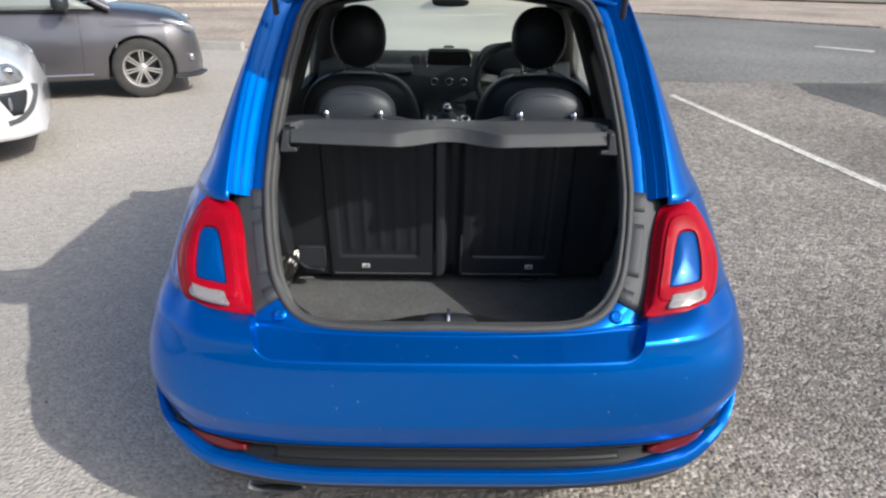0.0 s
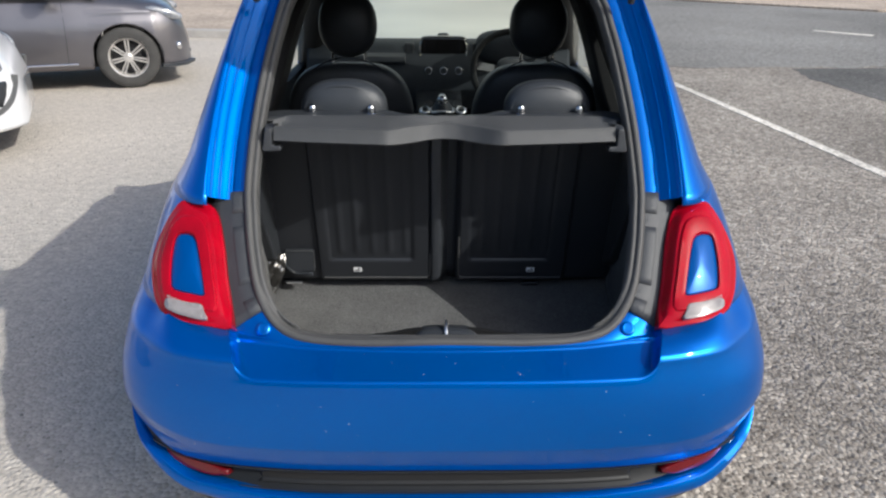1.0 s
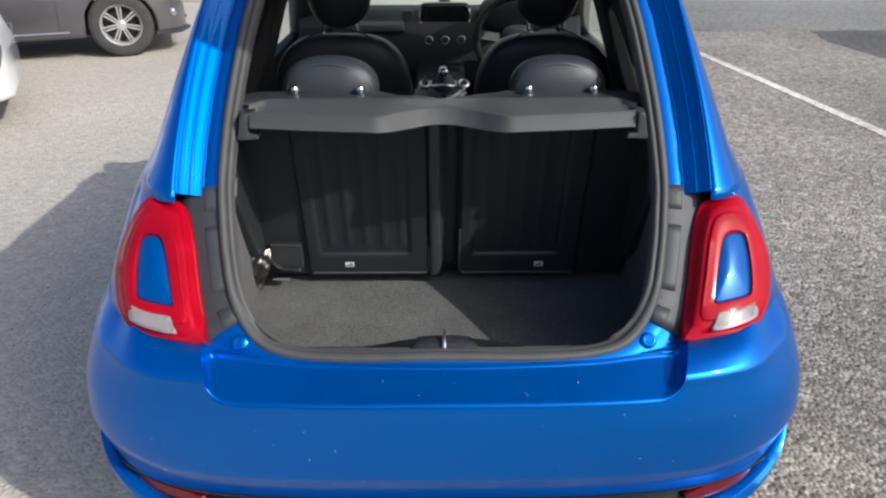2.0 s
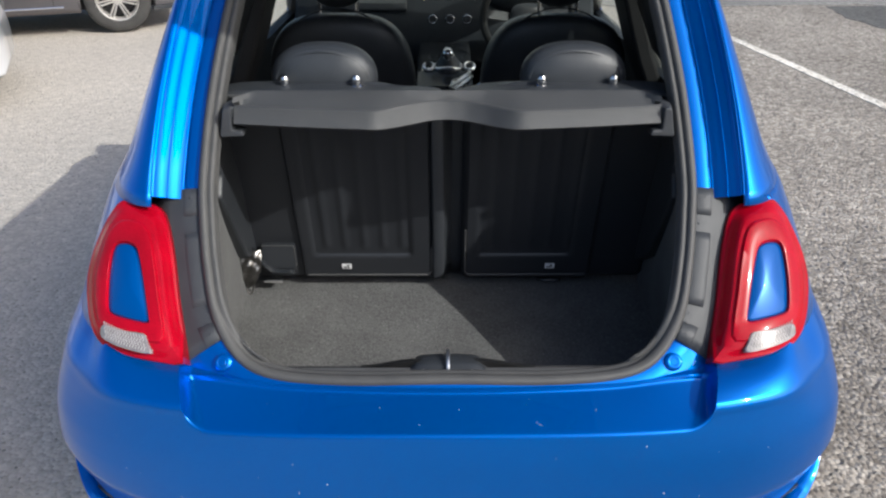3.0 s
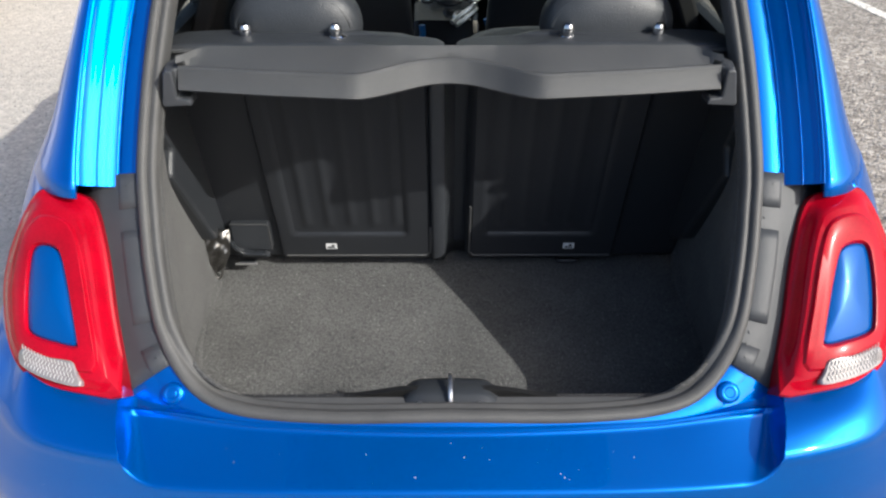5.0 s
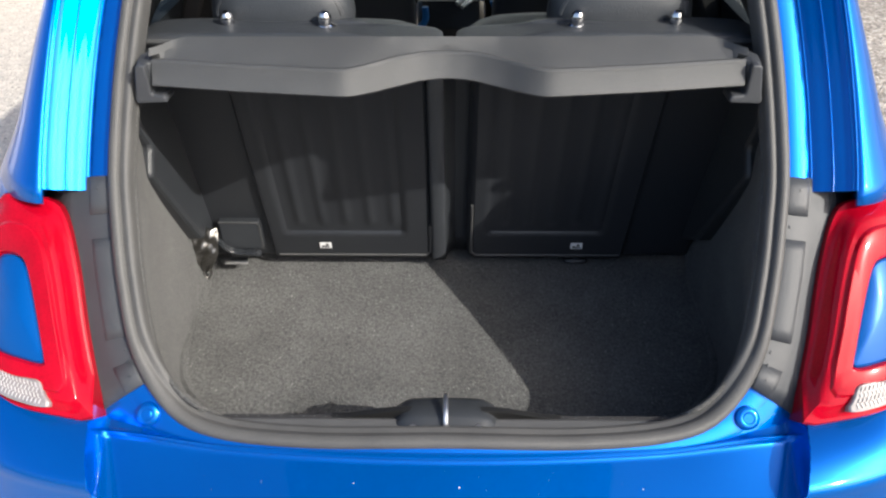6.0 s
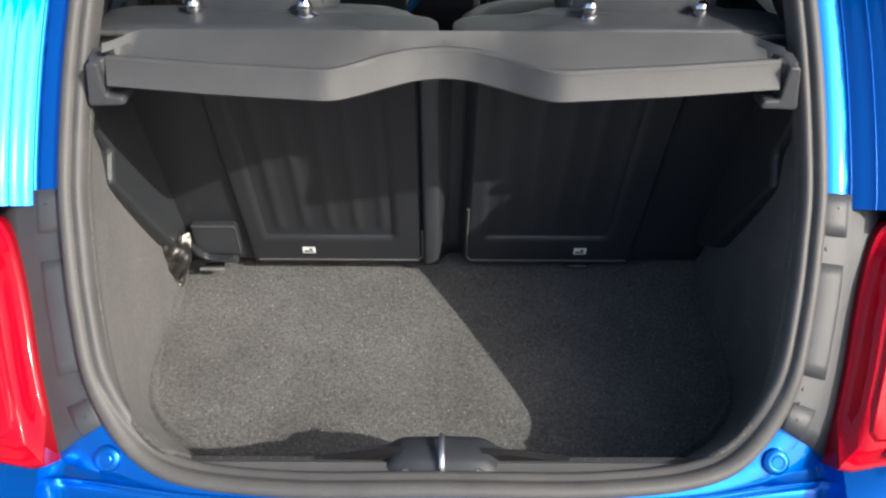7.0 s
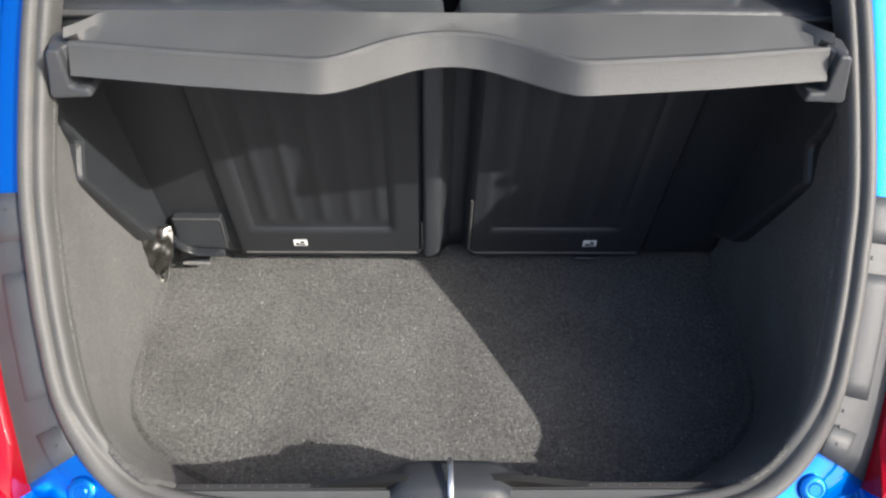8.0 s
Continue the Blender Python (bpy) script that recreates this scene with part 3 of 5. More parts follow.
for s in (1, -1):
    c = np.array((s * 0.430, 1.640, 0.712))
    g = turned([(0.0, 0.0105), (0.007, 0.0105), (0.008, 0.0098), (0.0095, 0.0105), (0.013, 0.010), (0.0165, 0.0075), (0.018, 0.0), (0.018, -0.02)], c, NORMAL, 28)
    part("rubber_stop", shape("rubber_stop", *g, PAINT), CAR, "round blue stop")

for off, y_add, z_add in ((1.5792, 0.150, LEDGE_Z + 0.0272), (1.5878, 0.118, LEDGE_Z + 0.0295)):
    pts = [(x, off + y_add * x * x, z_add + 0.012 * step(0.30, 0.46, abs(x))) for x in np.linspace(-0.455, 0.455, 70)]
    part("ledge_bead", shape("ledge_bead", *sweep(pts, circle(0.0013, 8)), PAINT), bumper, "fine bead along the ledge")
for sx in (1, -1):
    for d, h in ((0.0375, 0.0020), (0.0618, 0.0174), (0.0822, 0.0322), (0.0862, 0.0360)):
        pts = [hatch(*(RIM[i] + d * RIM_N[i]), h) for i in rim_index(sx, 0.955, 1.43)]
        part("rebate_bead", shape("rebate_bead", *sweep(pts, circle(0.0013, 8)), PAINT), CAR, "fine pressed bead of the rebate")

# dried drops on the ledge of the bumper
rng = np.random.default_rng(11)
pieces = []
for k in range(24):
    x = float(np.clip(rng.normal(0.05, 0.20), -0.42, 0.42))
    w = 0.1 + 0.65 * rng.random()
    y0 = rear_skin(abs(x) ** 1.65 * 0.82, LEDGE_Z)[1]
    y, z = y0 + (1.5776 + 0.15 * x * x - y0) * w / 0.75, LEDGE_Z + 0.0245 * w / 0.75 + 0.015 * step(0.30, 0.46, abs(x)) * w ** 2
    r = 0.0005 + 0.0008 * rng.random() ** 3
    pieces.append(turned([(0.0, r * 0.6), (r * 0.7, r * 0.4), (r, -0.001)], (x, y, z), (0, -0.3, 1), 6))
for k in range(26):
    u, z = 0.02 + 0.5 * rng.random(), 0.47 + 0.17 * rng.random()
    p = rear_skin(u, z, 0.0)
    r = 0.0006 + 0.0012 * rng.random() ** 3
    pieces.append(turned([(0.0, r * 0.6), (r * 0.7, r * 0.4), (r, -0.001)], ((1 if rng.random() < 0.5 else -1) * p[0], p[1], p[2]), (0, -1, 0.1), 6))
tagged(part("dried_drops", shape("dried_drops", *merge(*pieces), STICKER), bumper, "pale dried water drops"), kind="stuff")

# rear quarters and flanks
LEVELS = np.linspace(0.745, 0.935, 10)
PILLAR = np.concatenate([np.linspace(0.962, 1.36, 20), np.linspace(1.375, 1.455, 7)])
QUARTER_END = [(0.93, 2.50), (1.0, 2.54), (1.1, 2.60), (1.2, 2.68), (1.28, 2.76), (1.33, 2.86), (1.345, 2.96), (1.5, 2.96)]
for s in (1, -1):
    cols = [k / 18 for k in range(19)]
    side = [1 + k / 16 for k in range(1, 17)]
    a = grid([[upper_skin(u, z, 2.96, lamp=True) for u in cols + side] for z in LEVELS])
    a2 = grid([[upper_skin(u, z, lerp(QUARTER_END, z), lamp=True) for u in cols + side] for z in np.linspace(0.935, 0.972, 4)])
    b = grid([[upper_skin(u, z, lerp(QUARTER_END, z)) for u in cols + side] for z in PILLAR])
    ys = np.linspace(1.88, 2.96, 60)
    rows = []
    for y in ys:
        zb = max(0.27, arch(y))
        rows.append([(lerp(WIDTH, z) - 0.008 + 0.010 * math.exp(-((z - arch(y)) / 0.05) ** 2) * (arch(y) > 0), y, z) for z in np.linspace(zb, 0.746, 14)])
    c = grid(rows)
    g = merge(a, a2, b, c)
    part("quarter_panel", shape("quarter_panel", *(g if s > 0 else mirrored(g)), PAINT, sharp=50), CAR, "blue rear quarter", thick=0.006)
    # dark inner trim of the pillar, from the seal to behind the rear window
    rows = []
    keep = [i for i in rim_index(1, 1.06, 1.44)]
    for i in keep:
        a0 = hatch(*(RIM[i] - 0.024 * RIM_N[i]), -0.004)
        z = min(a0[2], 1.42)
        b0 = np.array((lerp(WIDTH, z) - 0.070, lerp(QUARTER_END, z) + 0.13, z))
        rows.append([a0 + (b0 - a0) * t + np.array((0.028 * math.sin(t * math.pi), 0, 0)) for t in np.linspace(0, 1, 9)])
    g = grid(rows)
    part("pillar_trim", shape("pillar_trim", *(g if s > 0 else mirrored(g)), BLACK), CAR, "black pillar trim", thick=0.004)
    # door, with its frame, and the windows
    rows = []
    for y in np.linspace(2.965, 4.03, 24):
        rows.append([(lerp(WIDTH, z) + 0.002 - 0.05 * step(3.4, 4.2, y) * 0.3, y, z) for z in np.linspace(0.27, 0.935, 16)])
    g = grid(rows)
    door = part("door", shape("door", *(g if s > 0 else mirrored(g)), PAINT), CAR, "blue door", thick=0.02)
    g = grid([[(lerp(WIDTH, z) - 0.05, y, z) for z in np.linspace(0.35, 0.945, 8)] + [(lerp(WIDTH, 0.945) - 0.008, y, 0.948)] for y in np.linspace(2.3, 4.03, 12)])
    part("door_card", shape("door_card", *(g if s > 0 else mirrored(g)), INTERIOR), door, "dark inner door card", thick=0.02)
    hnd = sweep([(s * 0.785, 3.05 + t, 0.80) for t in np.linspace(0, 0.16, 6)], circle(0.011, 8))
    part("door_handle", shape("door_handle", *hnd, CHROME), door, "chrome handle")
    pane = grid([[(lerp(WIDTH, z) - 0.02, a0 + (b0 - a0) * t, z) for t in np.linspace(0, 1, 6)] for z, a0, b0 in [(z, lerp(QUARTER_END, z) - 0.02, 2.99) for z in np.linspace(0.93, 1.345, 8)]])
    part("quarter_window", shape("quarter_window", *(pane if s > 0 else mirrored(pane)), QUARTER_GLASS), CAR, "side window glass")
    pane = grid([[(lerp(WIDTH, z) - 0.02, 3.05 + (4.15 - (z - 0.93) * 1.45 - 3.05) * t, z) for t in np.linspace(0, 1, 8)] for z in np.linspace(0.93, 1.36, 8)])
    part("door_window", shape("door_window", *(pane if s > 0 else mirrored(pane)), GLASS), door, "side window glass")
    post = grid([[(lerp(WIDTH, z) - 0.004 - 0.05 * t2, y, z) for y, t2 in ((2.94, 1), (2.955, 0), (3.055, 0), (3.07, 1))] for z in np.linspace(0.92, 1.37, 10)], loop_u=True)
    part("centre_pillar", shape("centre_pillar", *(post if s > 0 else mirrored(post)), BLACK), CAR, "black centre pillar")
    inner_ap = sweep([(s * 0.675, 4.10, 0.96), (s * 0.632, 3.90, 1.105), (s * 0.577, 3.67, 1.255), (s * 0.522, 3.43, 1.38), (s * 0.495, 3.26, 1.42)], circle(0.074, 12))
    part("pillar_cover", shape("pillar_cover", *inner_ap, LINER), CAR, "dark inner pillar cover")
    belt_post = sweep([(s * (lerp(WIDTH, z) - 0.075), 2.93, z) for z in np.linspace(0.6, 1.40, 9)], [(-0.025, -0.09), (0.025, -0.09), (0.025, 0.10), (-0.025, 0.10)], normal=(0, 1, 0))
    part("pillar_cover", shape("pillar_cover", *belt_post, LINER), CAR, "dark inner pillar cover", bevel=0.01)
    inner_rail = sweep([(s * (lerp(WIDTH, 1.385) - 0.045), y, 1.395) for y in np.linspace(2.42, 3.42, 10)], circle(0.045, 10))
    part("rail_cover", shape("rail_cover", *inner_rail, LINER), CAR, "dark inner roof edge")
    ap = sweep([(s * 0.70, 4.16, 0.94), (s * 0.655, 3.95, 1.10), (s * 0.60, 3.72, 1.26), (s * 0.545, 3.48, 1.39), (s * 0.52, 3.3, 1.43)], circle(0.035, 10))
    part("windscreen_pillar", shape("windscreen_pillar", *ap, PAINT), CAR, "blue windscreen pillar")
    rail = sweep([(s * lerp(WIDTH, 1.385), y, 1.385) for y in np.linspace(2.55, 3.5, 10)], circle(0.03, 10))
    part("roof_rail", shape("roof_rail", *rail, PAINT), CAR, "blue roof rail")
    # door mirror
    m = part("door_mirror", shape("door_mirror", *blob((s * 0.885, 3.93, 1.02), (0.105, 0.06, 0.075), 0.7, 0.8), BLACK), door, "black door mirror")
    part("mirror_glass", shape("mirror_glass", *grid([[(s * (0.885 + a * 0.085), 3.868, 1.02 + b * 0.055) for a in (-1, 0, 1)] for b in (-1, 0, 1)]), CHROME), m, thick=0.002)

# roof, lining, bonnet, nose, windscreen
def roof_point(x, y, drop=0.0):
    return (x, y, 1.515 - 0.075 * (x / 0.535) ** 2 - 0.012 * ((y - 2.8) / 0.6) ** 2 - drop)


def roof_rear(x):
    return 2.30 - 0.045 * (abs(x) / 0.5) ** 3


roof = grid([[roof_point(x, roof_rear(x) + (3.42 - roof_rear(x)) * t) for x in np.linspace(-0.535, 0.535, 25)] for t in np.linspace(0, 1, 16)])
part("roof", shape("roof", *roof, PAINT), CAR, "blue roof", thick=0.015)
lining = grid([[roof_point(x, 2.36 + 1.06 * t, 0.05) for x in np.linspace(-0.52, 0.52, 15)] for t in np.linspace(0, 1, 10)])
part("headlining", shape("headlining", *lining, LINER), CAR, "dark headlining", thick=0.01)


def nose_skin(u, z, out=0.0):
    w, y0 = lerp(WIDTH, z) + out, 5.03 - 0.35 * max(z - 0.5, 0) ** 1.2 + out
    a = u * math.pi / 2
    return np.array((w * math.sin(a) ** 0.7, y0 - 0.75 * (1 - max(math.cos(a), 0) ** 0.7), z))


rows = []
for k in range(60):
    u = k / 59
    y = nose_skin(u, 0.5)[1]
    zb = max(0.24, arch(y))
    rows.append([nose_skin(u, z) for z in np.linspace(zb, 0.84, 14)])
right = grid(rows)
part("front_bumper", shape("front_bumper", *merge(right, mirrored(right)), PAINT), CAR, "blue nose and wings", thick=0.006)
rows = []
for t in np.linspace(0, 1, 20):
    row = []
    for k in range(-16, 17):
        u = k / 16
        tip = nose_skin(abs(u) * 0.999, 0.84)
        back = np.array((abs(u) * 0.735, 4.10 + 0.10 * (1 - u * u), 0.945 + 0.055 * (1 - u * u)))
        p = tip + (back - tip) * t + np.array((0, 0, 0.10 * math.sin(t * math.pi / 2) * (1 - t) * 1.6))
        row.append((math.copysign(p[0], u), p[1], p[2]))
    rows.append(row)
part("bonnet", shape("bonnet", *grid(rows), PAINT), CAR, "blue bonnet", thick=0.006)
cowl = []
for k in range(-12, 13):
    u = k / 12
    a0, b0 = np.array((u * 0.735, 4.09 + 0.10 * (1 - u * u), 0.943 + 0.055 * (1 - u * u))), np.array((u * 0.69, 4.23 - 0.10 * u * u, 1.015 - 0.02 * u * u))
    cowl.append([a0 + (b0 - a0) * t for t in np.linspace(0, 1, 4)])
part("windscreen_cowl", shape("windscreen_cowl", *grid(cowl), BLACK), CAR, "black plastic windscreen cowl", thick=0.006)
for s in (1, -1):
    rows = []
    for y in np.linspace(4.035, 4.62, 24):
        zb, zt = max(0.27, arch(y)), 0.945 - 0.10 * step(4.1, 4.7, y) - 0.02
        rows.append([(lerp(WIDTH, z) - 0.012 - 0.10 * max(0.0, y - 4.25) ** 2, y, z) for z in np.linspace(zb, zt, 12)] + [(lerp(WIDTH, zt) - 0.05, y, zt + 0.022)])
    g = grid(rows)
    part("front_wing", shape("front_wing", *(g if s > 0 else mirrored(g)), PAINT), CAR, "blue front wing", thick=0.006)
for s in (1, -1):
    g = turned([(0.0, 0.03), (0.05, 0.028), (0.085, 0.012), (0.095, 0.0), (0.095, -0.05)], (s * 0.56, 4.80, 0.76), (s * 0.35, 0.85, 0.35), 24)
    part("headlamp", shape("headlamp", *g, LAMP_GLASS), CAR, "round headlamp")
pane = grid([[(x * (0.68 + (0.53 - 0.68) * t), 4.22 + (3.42 - 4.22) * t - 0.10 * x * x, 1.02 + (1.47 - 1.02) * t - 0.02 * x * x) for x in np.linspace(-1, 1, 17)] for t in np.linspace(0, 1, 12)])
part("windscreen", shape("windscreen", *pane, SCREEN_GLASS), CAR, "dusty windscreen")
g = merge(box(-0.74, 0.74, 2.30, 4.35, 0.26, 0.30), box(-0.55, 0.55, 1.72, 2.31, 0.42, 0.46))
part("floor_pan", shape("floor_pan", *g, LINER, smooth=False), CAR, "dark floor pan")
g = box(-0.68, 0.68, 4.19, 4.22, 0.28, 0.93)
part("bulkhead", shape("bulkhead", *g, LINER, smooth=False), CAR)


def wheel(centre, side, radius, rim, parent, spokes=5, width=0.19, axis=(1, 0, 0), gap=0.020):
    """Tyre and alloy wheel: side +1 or -1 is the way along axis that its face looks."""
    a = Vector(axis).normalized() * side
    hw = width / 2
    t = turned([(rim, hw * 0.75), (rim + 0.008, hw * 0.92), ((rim + radius) / 2, hw * 1.02), (radius - 0.02, hw * 0.9), (radius - 0.004, hw * 0.72), (radius, hw * 0.5), (radius, -hw * 0.5), (radius - 0.02, -hw * 0.9), (rim, -hw * 0.8)], centre, a, 44)
    w = part("wheel", shape("wheel", *t, TYRE), parent, "black tyre")
    r = turned([(rim * 0.90, -hw * 0.7), (rim * 0.90, hw * 0.45), (rim * 0.95, hw * 0.62), (rim * 0.985, hw * 0.80), (rim + 0.004, hw * 0.82), (rim + 0.006, hw * 0.70), (rim, hw * 0.6)], centre, a, 44)
    c = Vector(centre)
    u = Vector((0, 0, 1))
    v = a.cross(u)
    pieces = [r, turned([(0, hw * 0.72), (0.028, hw * 0.72), (0.036, hw * 0.66), (0.05, hw * 0.60), (0.052, hw * 0.3)], centre, a, 20)]
    for k in range(spokes):
        th = 2 * math.pi * k / spokes
        ray, across = u * math.cos(th) + v * math.sin(th), v * math.cos(th) - u * math.sin(th)
        for off in (-gap, gap):
            p0, p1, p2 = (c + ray * r2 + across * off * k2 + a * hw * h2 for r2, k2, h2 in ((0.035, 0.8, 0.62), (rim * 0.55, 1.0, 0.66), (rim * 0.94, 1.25, 0.70)))
            pieces.append(sweep([p0, p1, p2], [(-0.0085, -0.012), (0.0085, -0.012), (0.0060, 0.004), (-0.0060, 0.004)], normal=a))
    part("rim", shape("rim", *merge(*pieces), ALLOY), w, "bright alloy rim")
    d = turned([(0.0, -hw * 0.1), (rim * 0.7, -hw * 0.1), (rim * 0.7, -hw * 0.25), (rim * 0.88, -hw * 0.4)], centre, a, 30)
    part("brake_disc", shape("brake_disc", *d, LINER), w)
    return w


for s in (1, -1):
    for y in (AXLE_R, AXLE_F):
        wheel((s * 0.69, y, 0.292), s, 0.292, 0.205, CAR)
        liner = grid([[(s * x, y + 0.33 * math.cos(a), HUB + 0.33 * math.sin(a)) for x in (0.572, 0.76)] for a in np.linspace(-0.1, math.pi + 0.1, 20)])
        part("arch_liner", shape("arch_liner", *liner, LINER), CAR, thick=0.004)

# ---- rear lamps, with the plastic strips beside them ----
LAMP_IN = spline([(0.566, 0.795), (0.605, 0.797), (0.645, 0.800), (0.653, 0.810), (0.657, 0.850), (0.655, 0.885), (0.648, 0.899), (0.630, 0.904), (0.611, 0.902), (0.600, 0.892), (0.585, 0.855), (0.571, 0.812)], 72, closed=True)
LENS = spline([(0.553, 0.749), (0.600, 0.753), (0.648, 0.759), (0.662, 0.765), (0.655, 0.780), (0.610, 0.779), (0.570, 0.777), (0.560, 0.763)], 40, closed=True)


def by_angle(curve, centre, n):
    a = np.unwrap(np.arctan2(curve[:, 1] - centre[1], curve[:, 0] - centre[0]))
    a, c = np.append(a, a[0] + 2 * math.pi), np.vstack([curve, curve[:1]])
    q = a[0] + (np.linspace(0, 2 * math.pi, n + 1)[:-1] - a[0]) % (2 * math.pi)
    return np.stack([np.interp(q, a, c[:, k]) for k in (0, 1)], 1)


mid = (0.612, 0.852)
LAMP_RELIEF = ((0.0, -0.036), (0.03, -0.0315), (0.09, -0.0300), (0.12, -0.0285), (0.21, -0.0185), (0.28, -0.0105), (0.33, -0.0062), (0.37, -0.0040), (0.46, -0.0030), (0.475, -0.0022), (0.50, 0.0014), (0.515, 0.0026), (0.54, 0.0032), (0.72, 0.0022), (0.90, 0.0026), (0.94, 0.0018), (0.955, 0.0004), (1.0, -0.0090))
outer, inner = by_angle(LAMP_OUT, mid, 72), by_angle(LAMP_IN, mid, 72)
for s in (1, -1):
    rows = [[lamp_point(*p, -0.060) for p in outer]]
    for t, h in LAMP_RELIEF:
        rows.append([lamp_point(*(a + (b - a) * t), h if h > -0.002 or t > 0.9 else h * (1 - 0.70 * max(step(0.57, 0.66, a[0]), step(0.775, 0.745, a[1])))) for a, b in zip(outer, inner)])
    g = grid(rows[2:], loop_u=True)
    lamp = part("tail_lamp", shape("tail_lamp", *(g if s > 0 else mirrored(g)), RED, sharp=28), CAR, "red tail lamp ring")
    ring = [[lamp_point(*(np.array(mid) + (p - np.array(mid)) * (0.95 + (k - 0.95) * step(0.64, 0.67, p[0]))), h - 0.03 * step(0.67, 0.64, p[0])) for p in outer] for k, h in ((0.99, -0.012), (1.012, -0.017), (1.045, -0.026), (1.05, -0.06))]
    g = grid(ring, loop_u=True)
    part("lamp_gasket", shape("lamp_gasket", *(g if s > 0 else mirrored(g)), INK), lamp, "black rubber gasket")
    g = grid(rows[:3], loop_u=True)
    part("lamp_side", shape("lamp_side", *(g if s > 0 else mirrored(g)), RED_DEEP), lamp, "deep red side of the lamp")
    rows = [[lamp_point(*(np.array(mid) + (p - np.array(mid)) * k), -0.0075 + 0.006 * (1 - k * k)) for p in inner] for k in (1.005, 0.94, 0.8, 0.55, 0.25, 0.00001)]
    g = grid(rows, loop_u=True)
    part("lamp_insert", shape("lamp_insert", *(g if s > 0 else mirrored(g)), INSERT), lamp, "glossy body-blue insert, colour darkened for its dark reflections", thick=0.002)
    cen = LENS.mean(0)
    rows = [[lamp_point(*(cen + (p - cen) * k), h) for p in LENS] for k, h in ((1.0, -0.008), (0.99, 0.0035), (0.94, 0.0058), (0.5, 0.0064), (0.00001, 0.0064))]
    g = grid(rows, loop_u=True)
    part("reversing_lens", shape("reversing_lens", *(g if s > 0 else mirrored(g)), CLEAR), lamp, "clear ribbed lens")
    acc = ([], [])
    for r in range(4):
        for k in range(15):
            x, zc = 0.5645 + 0.0058 * k + 0.0022 * r, 0.7555 + 0.0007 * k + 0.0056 * r
            lean_x = 0.0012 if r % 2 else -0.0012
            rib = [lamp_point(x - lean_x, zc - 0.0024, 0.0062), lamp_point(x, zc, 0.0070), lamp_point(x + lean_x, zc + 0.0024, 0.0062)]
            g = sweep(rib, circle(0.0009, 5))
            acc = merge(acc, g if s > 0 else mirrored(g))
    part("lens_ribs", shape("lens_ribs", *acc, RIBS), lamp, "pale ribs in the lens")
    # three plastic plates between seal and lamp, two sunk clips between them, a deep gap beside the lamp
    keep2 = rim_index(1, 0.735, 0.976)
    gap = grid(rim_rows([(0.002, 0.0), (0.003, 0.0014), (0.034, 0.0014), (0.040, -0.0015), (0.060, -0.003), (0.075, -0.008), (0.085, -0.020), (0.11, -0.03)], keep2))
    st = part("lamp_recess", shape("lamp_recess", *(gap if s > 0 else mirrored(gap)), TRIM), CAR, "charcoal plastic recess beside the lamp", thick=0.004)
    for z0, z1 in ((0.742, 0.774), (0.791, 0.913), (0.932, 0.9775)):
        g = grid(rim_rows([(0.002, 0.001), (0.003, 0.0065), (0.006, 0.0075), (0.018, 0.0078), (0.028, 0.0072), (0.0340, 0.0055), (0.0375, 0.0015), (0.0390, -0.008)], rim_index(1, z0, z1)))
        part("lamp_trim", shape("lamp_trim", *(g if s > 0 else mirrored(g)), TRIM), st, "charcoal plastic plate", thick=0.005)
    for zc in (0.9225, 0.7825):
        i = min(keep2, key=lambda q: abs(0.70 + RIM[q, 1] / SLOPE - zc))
        base, out2, along = RIM[i], RIM_N[i], RIM_T[i]
        blocks = []
        for d0, d1, a0, a1, h0, h1 in ((0.004, 0.030, -0.0135, 0.0135, -0.004, 0.0015), (0.006, 0.013, -0.009, 0.009, 0.0, 0.0045), (0.016, 0.024, -0.006, 0.006, 0.0, 0.0040)):
            v = [hatch(*(base + d * out2 + a * along), h) for h in (h0, h1) for a in (a0, a1) for d in (d0, d1)]
            blocks.append((v, box(0, 1, 0, 1, 0, 1)[1]))
        g = merge(*blocks)
        clip = part("clip", shape("clip", *(g if s > 0 else mirrored(g)), BLACK, smooth=False), st, "black fixing clip", bevel=0.0015)
        g = turned([(0, 0.002), (0.0016, 0.0018), (0.0024, 0.0008), (0.0024, -0.003)], hatch(*(base + 0.0095 * out2), 0.0045), NORMAL, 10)
        part("screw", shape("screw", *(g if s > 0 else mirrored(g)), TRIM), clip, "small dull screw head")
    for zc, d in ((0.760, 0.016), (0.768, 0.010), (0.958, 0.020)):
        i = min(keep2, key=lambda q: abs(0.70 + RIM[q, 1] / SLOPE - zc))
        g = turned([(0, 0.0016), (0.0018, 0.0014), (0.0024, 0.0)], hatch(*(RIM[i] + d * RIM_N[i]), 0.0074), NORMAL, 10)
        part("plate_pin", shape("plate_pin", *(g if s > 0 else mirrored(g)), BLACK), st, "small moulded pin")

# ---- the boot ----
SEAL_PROFILE = [(0.002, -0.004), (0.003, 0.010), (-0.001, 0.017), (-0.007, 0.020), (-0.013, 0.018), (-0.0155, 0.012), (-0.018, 0.012), (-0.022, 0.015), (-0.027, 0.013), (-0.030, 0.006), (-0.030, -0.016), (-0.020, -0.02)]
seal_rows = []
for i in range(200):
    foot = hatch(*RIM[i])
    out3 = (hatch(*(RIM[i] + 0.001 * RIM_N[i])) - foot) / 0.001
    low = 1 - step(0.705, 0.82, foot[2])
    level = np.array((out3[0], out3[1] - 0.3, 0.0))
    level /= np.linalg.norm(level)
    out_v = out3 * (1 - low) + level * low
